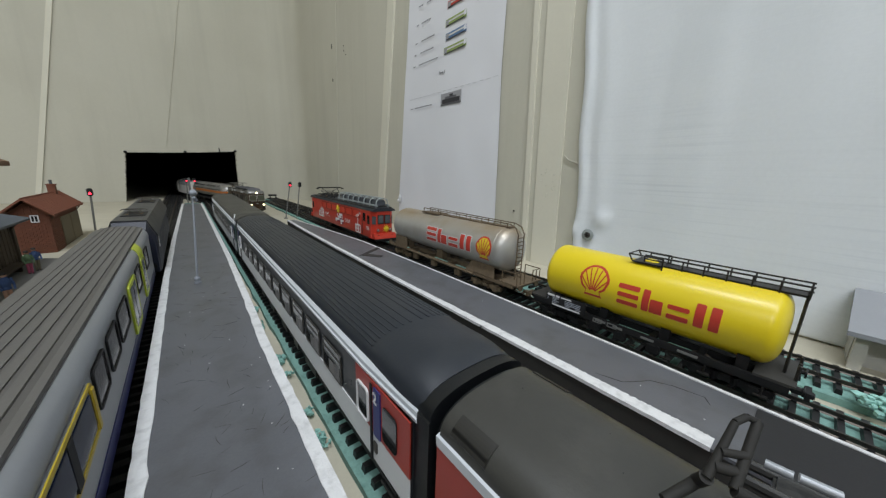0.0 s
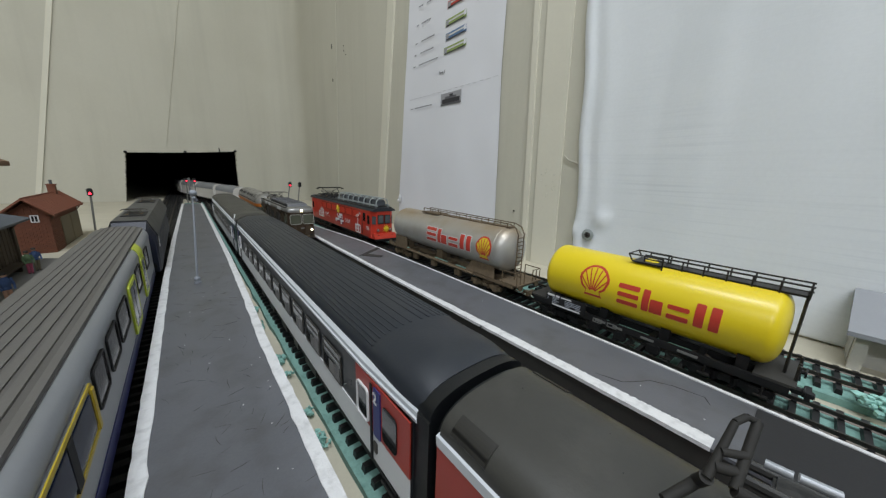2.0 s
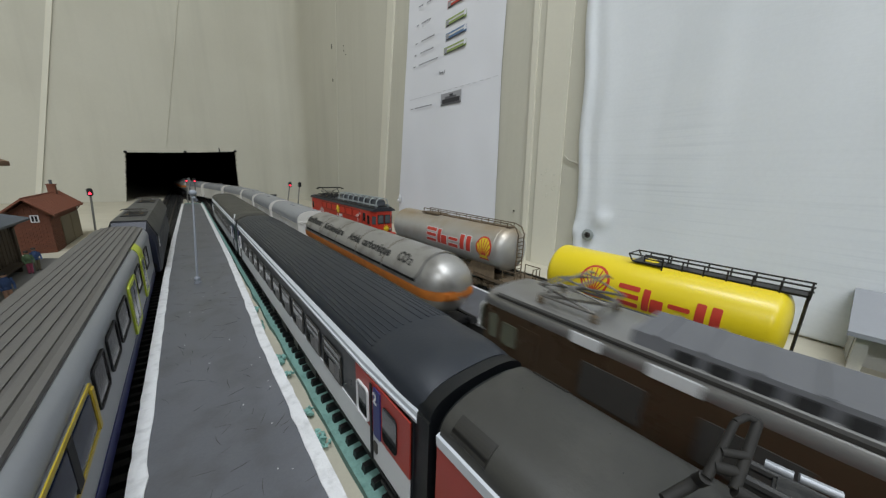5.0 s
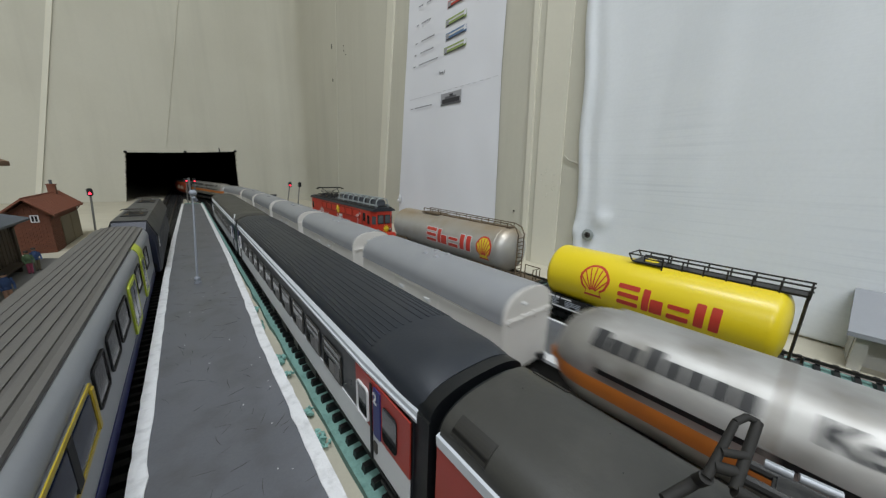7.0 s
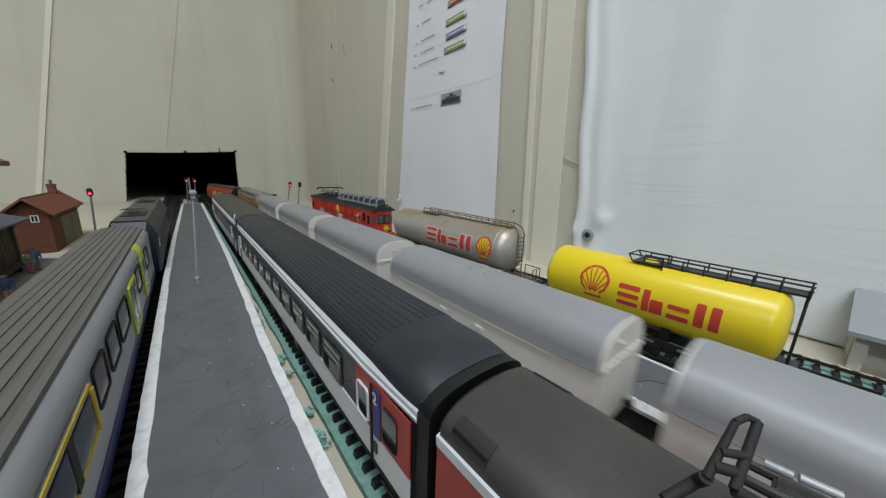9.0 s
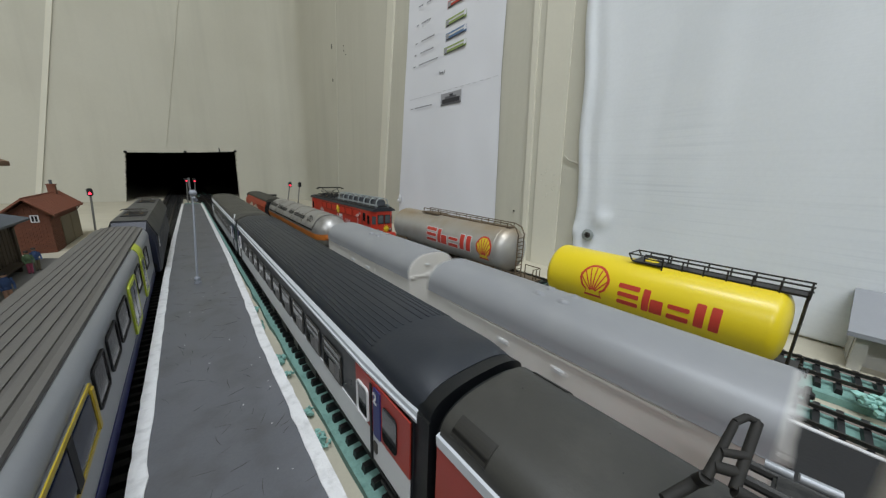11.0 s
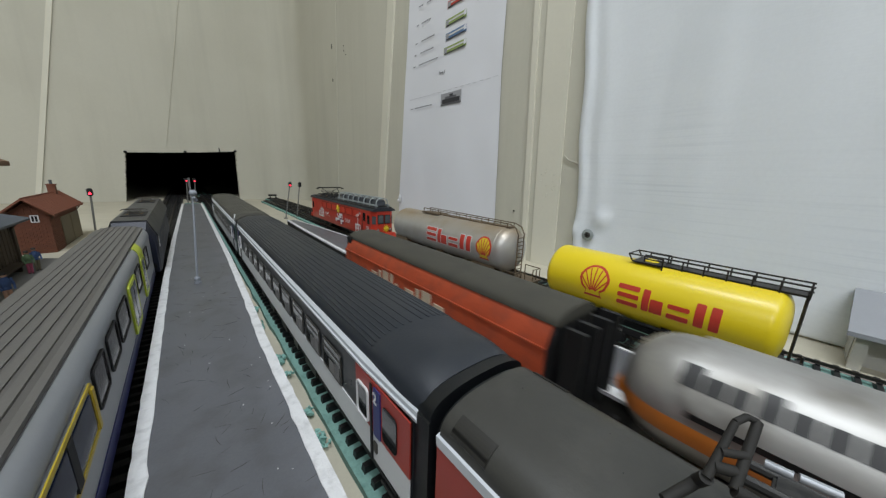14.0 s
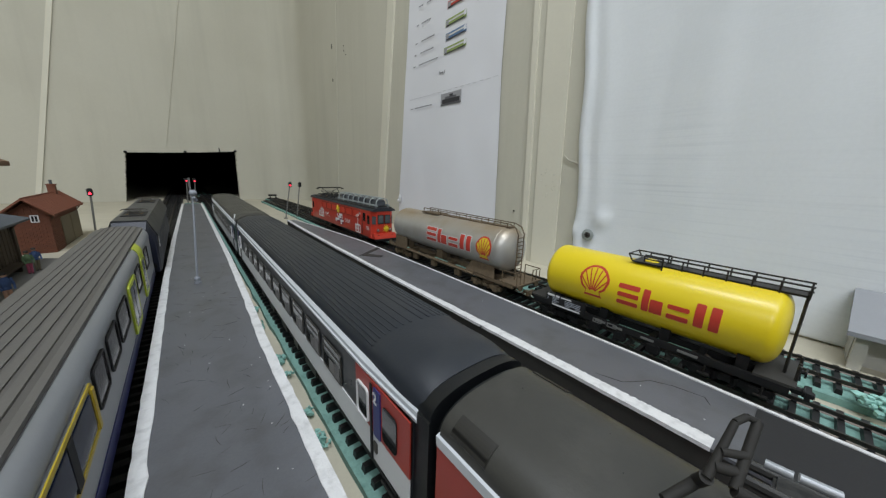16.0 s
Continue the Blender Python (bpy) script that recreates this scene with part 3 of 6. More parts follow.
def platform(name, label, left, right, stripe_l, stripe_r, end_l, end_r, taper=0.0):
    """left and right: edges as rows of (y, x), near to far."""
    pf = thing(name, label, "platform", "station platforms", "structure")
    at = lambda rows, y: next((xa + (xb - xa) * (y - ya) / (yb - ya) for (ya, xa), (yb, xb) in zip(rows, rows[1:]) if ya <= y <= yb), rows[-1][1])
    y0, y1 = left[0][0], left[-1][0]
    ys = sorted({r[0] for r in left} | {r[0] for r in right})
    pts = [(at(left, y), y) for y in ys] + [(at(right, y), y) for y in reversed(ys)]
    part("deck", plan(pts, .0046, .0058), M_DECK, pf)
    part("side", plan([(x + (.0006 if i < len(ys) else -.0006), y) for i, (x, y) in enumerate(pts)], -.0078, .0046), M_DARKSIDE, pf, "dark platform side board")
    for rows, sgn, wid, ye in ((left, 1, stripe_l, end_l), (right, -1, stripe_r, end_r)):
        if not wid:
            continue
        bm = bmesh.new()
        prev = None
        n = 520
        for i in range(n + 1):
            y = max(y0, ye) + (y1 - max(y0, ye)) * (i / n) ** 1.5
            xe = at(rows, y)
            wv = wid * (1 - (taper * min(1, max(0, y / .2)) if sgn > 0 else 0)) * (1 + .11 * noise.noise(Vector((y * 90, xe * 50, 3))) + .13 * noise.noise(Vector((y * 700, 5, xe))) + .07 * noise.noise(Vector((y * 1900, 2, xe))))
            eo = -.0002 + .0003 * noise.noise(Vector((y * 160, 9, xe)))
            row = [bm.verts.new((xe + sgn * eo, y, .0002 + random.uniform(-.0006, .0006))), bm.verts.new((xe + sgn * eo, y, .0062)), bm.verts.new((xe + sgn * wv, y, .0062)), bm.verts.new((xe + sgn * wv, y, .0057))]
            if prev:
                for a in range(3):
                    bm.faces.new((prev[a], prev[a + 1], row[a + 1], row[a]))
            prev = row
        for v in bm.verts:
            if v.co.z < .003:
                v.co.z = .0046
        part("edge_stripe", bm, M_STRIPE, pf, "brushed white edge line")
    return pf


platform("platform", "grey painted island platform with white edges and a lamp", [(-1.2, -.0718), (.10, -.0713), (.25, -.0705), (.42, -.068), (.86, -.0582)], [(-1.2, -.0262), (.03, -.0267), (.08, -.0268), (.12, -.0267), (.16, -.0256), (.22, -.0244), (.315, -.0230), (.86, -.0219)], .0036, .0037, -1.2, -1.2)
PF2 = platform("platform", "grey painted tapering platform with white edges", [(-1.2, .0740), (-.04, .0732), (.02, .0735), (.06, .0735), (.15, .0733), (.29, .0736), (.42, .0750), (.5226, .0777)], [(-1.2, .1135), (-.075, .1140), (0, .1158), (.17, .1163), (.31, .1145), (.40, .1060), (.5226, .0905)], .0058, .0016, -.0385, -1.2, .4)
# the near end of the deck is darker, as a thin panel
part("end_board", box(.0782, .1118, -1.15, -.0455, .00585, .0062, .0003), M_ENDBOARD, PF2, "dark flat panel over the platform end")
# flat dark forked shape on the tapering platform
mark = bmesh.new()
plan([(.0807, .2451), (.1136, .2700), (.1136, .2633), (.0900, .2475)], .0059, .00635, mark)
plan([(.0830, .2440), (.0900, .2490), (.1010, .2330), (.0965, .2290)], .0059, .0064, mark)
tagged(part("forked_mark", mark, M_DARKSIDE), "dark forked flat mark on the grey platform", "mark")
scr = bmesh.new()
for _ in range(150):
    x, y = random.uniform(-.066, -.031), random.triangular(-.02, .5, .08)
    a, ln, wide = random.gauss(0, .9), random.uniform(.002, .008), random.uniform(.00004, .00011)
    mid = Vector((x + ln * .5 * math.sin(a) + random.gauss(0, .0003), y + ln * .5 * math.cos(a), .00584))
    rod((x, y, .00581), mid, wide * .5, scr, 4, wide)
    rod(mid, (x + ln * math.sin(a), y + ln * math.cos(a), .00579), wide, scr, 4, wide * .3)
tagged(part("scratches", scr, M_DARKSIDE), "fine dark scratches in the platform paint", "scratches", kind="stuff")
chp = bmesh.new()
for _ in range(40):
    ball((random.uniform(-.066, -.031), random.uniform(-.0, .6), .0059), random.uniform(.00012, .0003), chp, 1, 1, .4, 6)
for x, y in ((.090, -.012), (.088, -.034), (.098, .15), (.10, .09)):
    ball((x, y, .0059), .0003, chp, 1, 1, .3, 6)
tagged(part("paint_flecks", chp, M_STRIPE), "tiny pale flecks on the platform", "flecks", kind="stuff")
cr = bmesh.new()
for pts in ([(.0915, -.010), (.097, -.013), (.101, -.020), (.1035, -.031), (.0995, -.0335)], [(.0915, -.010), (.086, -.006), (.083, .004)]):
    for a, b2 in zip(pts, pts[1:]):
        rod((*a, .0059), (*b2, .0057), .0002, cr, 4)
tagged(part("paint_crack", cr, M_DARKSIDE), "dark crack line in the platform paint", "crack")

# ---- platform lamp and signals ----
lamp = thing("platform_lamp", "thin grey platform lamp post with a round head", "lamp post", m=pose(-.0506, .235, .0058, 0, 0, 0))
bs = turned([(0, 0), (0, .0022), (.001, .0022), (.0012, .0014), (.0028, .0014), (.003, .002), (.004, .0018), (.005, .001), (.005, 0)], 0, 16)
bmesh.ops.rotate(bs, verts=bs.verts, matrix=Matrix.Rotation(radians(90), 3, "X"))
part("foot", bs, M_GREYPOST, lamp)
part("pole", rod((0, 0, .003), (.0045, 0, .064), .00075, None, 8, .0006), M_GREYPOST, lamp)
part("lamp_head", ball((.0047, -.001, .0655), .0024, None, 1, 1, .85), M_GREYPOST, lamp)
part("lamp_arm", rod((.0045, -.002, .0625), (.0060, -.0, .0600), .0012), M_GREYPOST, lamp)


def signal(label, x, y, z, height, lit, lean=0.0):
    sg = thing("light_signal", label, "railway signal", "light signals", m=pose(x, y, z))
    part("foot", box(-.003, .003, -.003, .003, 0, .002, .0004), M_SIGNALMAST, sg)
    tx = lean * height
    part("mast", rod((0, 0, .001), (tx, 0, height - .004), .0011, None, 8), M_SIGNALMAST, sg)
    hd = bmesh.new()
    prism(rounded(tx - .0026, tx + .0026, height - .010, height, .0022), -.0028, .0002, hd)
    head = part("signal_head", hd, M_BLACKPLAST, sg)
    rodb = rod((tx - .004, .0012, height - .002), (tx - .001, .0012, height - .002), .0004)
    for k in range(5):
        rod((tx - .004, .0012, height - .002 - .0016 * k), (tx - .001, .0012, height - .002 - .0016 * k), .0003, rodb)
    part("ladder", rodb, M_SIGNALMAST, sg)
    if lit:
        part("red_lamp", ball((tx, -.003, height - .0068), .00145), M_LAMPRED, sg, "glowing red signal lamp")
    else:
        part("dark_lamp", ball((tx, -.0026, height - .0068), .0011), M_GLASS, sg, "unlit signal lamp")
    return sg


signal("grey signal mast showing red beside the brick house", -.149, .5633, -.008, .064, True, .05)
signal("grey signal mast showing red near the siding", .1025, .64, -.008, .073, True, .17)
signal("grey signal mast with dark lamps near the siding", .1215, .632, -.008, .073, False, .13)
signal("signal mast showing red at the platform end", -.0475, .9, -.008, .069, True, .05)
signal("signal mast showing red at the platform end", -.0325, .9, -.008, .069, True, .05)
post = thing("platform_end_box", "small grey post and mint base at the platform end", "post", m=pose(-.040, .885, -.008))
part("base", box(-.014, .014, -.012, .012, 0, .012, .001), M_FOAM, post, "mint green base block")
part("post", box(-.002, .002, -.002, .002, .012, .070), M_SIGNALMAST, post)

# ---- vehicles: each stands on the rails at z = 0, its length along y, its front towards -y ----


def bogie(parent, y, base=.024, material=M_BLACKPLAST, wheel=.0055, half=.0125):
    bg = bmesh.new()
    for sx in (-1, 1):
        box(sx * half - .0012, sx * half + .0012, y - base * .78, y + base * .78, .0042, .0075, .0005, bg)
        for k in (-.5, .5):
            box(sx * half - .0022, sx * half + .0022, y + k * base - .0026, y + k * base + .0026, .003, .0078, .0006, bg)
            for j in (-1, 1):
                rod((sx * (half + .0008), y + j * .0035, .004), (sx * (half + .0008), y + j * .0035, .008), .0013, bg, 8)
    box(-half, half, y - .004, y + .004, .005, .0085, bm=bg)
    f = part("bogie", bg, material, parent)
    for k in (-.5, .5):
        for sx in (-1, 1):
            wh = turned([(-.0012, 0), (-.0012, wheel), (.0008, wheel), (.001, wheel * 1.08), (.0016, wheel * 1.08), (.0016, 0)], 0, 18)
            bmesh.ops.rotate(wh, verts=wh.verts, matrix=Matrix.Rotation(radians(90 * sx), 3, "Z"))
            shift(wh, sx * .0078, y + k * base, wheel)
            part("wheel", wh, M_RAIL, f)
    return f


def coupler(parent, y, sgn, material=M_BLACKPLAST):
    bm = box(-.002, .002, min(y, y + sgn * .007), max(y, y + sgn * .007), .0055, .0075, .0004)
    box(-.004, .004, y + sgn * .005 - .0008, y + sgn * .005 + .0008, .005, .0085, bm=bm)
    part("coupler", bm, material, parent)
    for sx in (-1, 1):
        b = rod((sx * .0098, y - sgn * .001, .0115), (sx * .0098, y + sgn * .003, .0115), .0011, None, 8)
        rod((sx * .0098, y + sgn * .003, .0115), (sx * .0098, y + sgn * .0036, .0115), .0024, b, 14)
        part("buffer", b, material, parent)


def side_rect(name, parent, sx, x, y0, y1, z0, z1, material, depth=.0004, r=.0012, label=""):
    """A rounded plate on the side wall, sx = -1 or 1."""
    pts = rounded(-(y1 - y0) / 2, (y1 - y0) / 2, 0, z1 - z0, r, 3)
    bm = plate(pts, depth)
    shift(bm, 0, (y0 + y1) / 2, z0)
    if sx > 0:
        for v in bm.verts:
            v.co.x = -v.co.x
    shift(bm, sx * x)
    return part(name, bm, material, parent, label, smooth=0)


def ring_plate(y0, y1, z0, z1, t, depth, r=.0012):
    a = rounded(-(y1 - y0) / 2, (y1 - y0) / 2, z0, z1, r, 3)
    b = rounded(-(y1 - y0) / 2 + t, (y1 - y0) / 2 - t, z0 + t, z1 - t, max(.0003, r - t), 3)
    bm = bmesh.new()
    n = len(a)
    va = [bm.verts.new((-depth, -u, v)) for u, v in a]
    vb = [bm.verts.new((-depth, -u, v)) for u, v in b]
    vc = [bm.verts.new((0, -u, v)) for u, v in a]
    vd = [bm.verts.new((0, -u, v)) for u, v in b]
    for i in range(n):
        j = (i + 1) % n
        bm.faces.new((va[i], va[j], vb[j], vb[i]))
        bm.faces.new((va[i], vc[i], vc[j], va[j]))
        bm.faces.new((vb[i], vb[j], vd[j], vd[i]))
    shift(bm, 0, (y0 + y1) / 2, 0)
    return bm


def frame_side(name, parent, sx, x, y0, y1, z0, z1, t, material, depth=.0007, r=.0014):
    bm = ring_plate(y0, y1, z0, z1, t, depth, r)
    if sx > 0:
        for v in bm.verts:
            v.co.x = -v.co.x
    shift(bm, sx * x)
    return part(name, bm, material, parent, smooth=0)


def roof_ribbed(parent, w, z0, top, length, ribs, material, y_in=.025, label=""):
    h = length / 2
    bm = prism(arc_roof(w, z0, top, 28), -h, h, steps=60)
    for v in bm.verts:
        v.co.y = h * math.copysign(abs(v.co.y / h) ** .35, v.co.y)
        u = max(0, abs(v.co.y) - (h - .011)) / .011
        v.co.z -= (v.co.z - z0) * .24 * u ** 2.2
        v.co.x *= 1 - .035 * u ** 2.2
    ob = part("roof", bm, material, parent, label)
    bm = bmesh.new()
    for k in range(ribs):
        f = (k + .5) / ribs
        a = math.pi * (.13 + .74 * f)
        x = w * math.copysign(abs(math.cos(a)) ** .8, math.cos(a))
        z = z0 + (top - z0) * math.sin(a) ** .8
        box(x - .00026, x + .00026, -h + y_in, h - y_in, z - .0005, z + .00017, bm=bm)
    part("roof_ribs", bm, material, ob)
    return ob


def coach(name, label, length, m, lower, band, ends, roofm, windows, door=True, z_gut=.0345, w=.0170, top=.0458, number=True):
    c = thing(name, label, "railway coach", "passenger coaches", m=m)
    h = length / 2
    zb, zw = .0088, .0182
    part("body", prism([(-w, zb), (-w, z_gut), (w, z_gut), (w, zb), (w - .002, zb - .0015), (-w + .002, zb - .0015)], -h + .002, h - .002), band, c)
    for sx in (-1, 1):
        part("lower_panel", box(sx * w - .0003, sx * w + .0003, -h + .002, h - .002, zb, zw), lower, c, "plain lower side panel")
        gb = prism([(sx * (w + .0003), z_gut + .0002), (sx * (w + .0006), z_gut + .0014), (sx * (w + .0001), z_gut + .0016), (sx * (w + .0002), z_gut + .0019), (sx * (w + .0002), z_gut + .0030), (sx * (w - .0008), z_gut + .0041), (sx * (w - .004), z_gut + .0043), (sx * (w - .004), z_gut + .0002)], -h + .001, h - .001, steps=12)
        for v in gb.verts:
            near_end = max(0, abs(v.co.y) - (h - .014)) / .014
            v.co.x -= sx * .0011 * near_end ** 2
        part("gutter", gb, M_GUTTER, c, "pale roof edge strip")
        if ends:
            for k in (-1, ):
                y0, y1 = sorted((k * (h - .002), k * (h - .0315)))
                part("end_panel", box(sx * w - .0004, sx * w + .0004, y0, y1, zw + .0002, z_gut), ends, c, "red vestibule panel")
        for y0, y1 in windows:
            z0, z1 = zw + .0004, z_gut - .0042
            side_rect("window", c, sx, w + .0001, y0, y1, z0 + .0004, z1 - .0004, M_GLASS, .0003, .0009)
            frame_side("window_frame", c, sx, w + .0002, y0 - .0006, y1 + .0006, z0, z1, .0006, M_STEEL, .0004, .0012)
            part("window_bar", box(sx * (w + .0004) - .0002, sx * (w + .0004) + .0002, y0, y1, z1 - .0034, z1 - .0030), M_STEEL, c)
            # pale patches on the opaque pane paint in lit seats and light from beyond
            for ya, yb, zt in ((y0 + .0012, y0 + .0052, .0060), (y0 + .0056, y0 + .0110, .0050)):
                part("pane_light", box(sx * (w + .00043) - .00008, sx * (w + .00043) + .00008, ya, yb, z0 + .0006, z0 + zt), M_PANELIGHT, c, "pale patch on the pane for lit seats and light from beyond")
        if door:
            for k in (-1, 1):
                a, b = sorted((k * (h - .0075), k * (h - .0145)))
                side_rect("door_window", c, sx, w + .0005, a, b, zw + .0022, z_gut - .0036, M_GLASS, .0003, .0012)
                a, b = sorted((k * (h - .0158), k * (h - .0196)))
                side_rect("class_panel", c, sx, w + .0005, a, b, zw + .0002, z_gut - .0010, M_NAVY, .0003, .0004, "navy class panel")
                a, b = sorted((k * (h - .0225), k * (h - .0300)))
                frame_side("door_frame", c, sx, w + .0005, a, b, zw + .0012, z_gut - .0040, .0005, M_PRINTWHT, .0006)
                side_rect("door_window", c, sx, w + .0005, a + .001, b - .001, zw + .0020, z_gut - .0048, M_GLASS, .0003, .001)
                y = k * (h - .0212)
                part("door_seam", box(sx * (w + .0005) - .0003, sx * (w + .0005) + .0003, y - .0005, y + .0005, zb, z_gut - .001), M_BLACKPLAST, c)
                a, b = sorted((k * (h - .018), k * (h - .0200)))
                side_rect("handle_plate", c, sx, w + .0004, a, b, zb + .0035, zb + .0070, M_STEEL, .0003, .0003)
    if number:
        t = letters("2", .0046)
        shift(t, -w - .0009, -h + .0193, z_gut - .0052)
        part("class_number", t, M_PRINTWHT, c, "white figure 2", smooth=0)
    roof_ribbed(c, w - .0008, z_gut + .0035, top, length, 16, roofm)
    for k in (-1, 1):
        y0, y1 = sorted((k * (h - .002), k * (h + .0035)))
        part("gangway", prism([(-w + .0008, zb), (-w + .0008, z_gut + .003)] + list(reversed(arc_roof(w - .0012, z_gut + .0034, top - .0021, 24))) + [(w - .0008, zb)], y0, y1), M_RUBBER, c, "black rubber gangway")
        bogie(c, k * (h - .045))
        # black skirt: underframe, and shade under the coach built as a solid strip
        part("side_skirt", box(k * (w - .0026) - .0012, k * (w - .0026) + .0012, -h + .004, h - .004, .0020, .0084, .0006), M_BLACKPLAST, c, "dark underfloor skirt that also fills in the shade")
    part("underframe", box(-w + .005, w - .005, -h + .075, h - .075, .003, .0084, .0008), M_BLACKPLAST, c)
    for sx in (-1, 1):
        for y, q in ((-.075, .016), (-.048, .008), (-.026, .012), (.004, .014), (.034, .010), (.060, .015)):
            part("equipment_box", box(sx * (w - .0016) - .0012, sx * (w - .0016) + .0012, y, y + q, .0026, .0080, .0005), M_BLACKWIRE, c)
    for k in (-1, 1):
        for sx in (-1, 1):
            st = bmesh.new()
            box(sx * (w - .001) - .0015, sx * (w - .001) + .0015, k * (h - .012) - .004, k * (h - .012) + .004, .0045, .0056, bm=st)
            box(sx * (w - .001) - .0015, sx * (w - .001) + .0015, k * (h - .012) - .004, k * (h - .012) + .004, .0075, .0084, bm=st)
            part("door_step", st, M_BLACKPLAST, c)
    return c


WINS = [(-.106 + .0215 * k, -.0895 + .0215 * k) for k in range(10)]
coach("railway_coach", "white and black express coach with red doors and ribbed anthracite roof", .300, pose(.0006, .1515, 0), M_WHITE, M_BAND, M_RED, M_ROOFDARK, WINS)
C2 = coach("railway_coach", "dark green coach with pale lower band and olive roof", .298, pose(.0003, .4585, 0), M_SILVERSIDE, M_GREENCOACH, None, M_ROOFOLIVE, WINS, number=False)
arm = rod((-.0168, -.140, .036), (-.0150, -.140, .0445), .0006, None, 6)
part("roof_lever", arm, M_PRINTWHT, C2, "small white lever at the roof edge")


def pantograph(parent, y, z, s, material, up=0.0):
    w = .011 * s
    base = bmesh.new()
    for k in (-1, 1):
        rod((-w * .8, y + k * .010 * s, z), (w * .8, y + k * .010 * s, z), .0006 * s, base)
    for sx in (-1, 1):
        rod((sx * w * .8, y - .010 * s, z), (sx * w * .8, y + .010 * s, z), .0005 * s, base)
    ob = part("pantograph", base, material, parent, "folded pantograph")
    for sx in (-1, 1):
        for k in (-1, 1):
            p = rod((sx * w * .8, y + k * .010 * s, z), (sx * w * .65, y - k * .012 * s, z + .0035 * s), .0005 * s)
            rod((sx * w * .65, y - k * .012 * s, z + .0035 * s), (sx * w * .9, y + k * .003 * s, z + .006 * s + up), .0004 * s, p)
            part("arm", p, material, ob)
    for k in (-1, 1):
        part("cross_tube", rod((-w * .65, y - k * .012 * s, z + .0035 * s), (w * .65, y - k * .012 * s, z + .0035 * s), .0004 * s), material, ob)
        p = rod((-w * 1.25, y + k * .003 * s, z + .0062 * s + up), (w * 1.25, y + k * .003 * s, z + .0062 * s + up), .0006 * s)
        for sx in (-1, 1):
            rod((sx * w * 1.25, y + k * .003 * s, z + .0062 * s + up), (sx * w * 1.55, y + k * .003 * s, z + .0045 * s + up), .0005 * s, p)
        part("contact_strip", p, material, ob)
    for sx in (-1, 1):
        for k in (-1, 1):
            ins = turned([(0, .0006), (.0003, .0013), (.0008, .0006), (.0012, .0013), (.0018, .0006), (.0022, .0013), (.003, .0006)], 0, 10)
            bmesh.ops.rotate(ins, verts=ins.verts, matrix=Matrix.Rotation(radians(90), 3, "X"))
            part("insulator", shift(ins, sx * w * .8, y + k * .010 * s, z - .003), M_RUST, ob)
    return ob


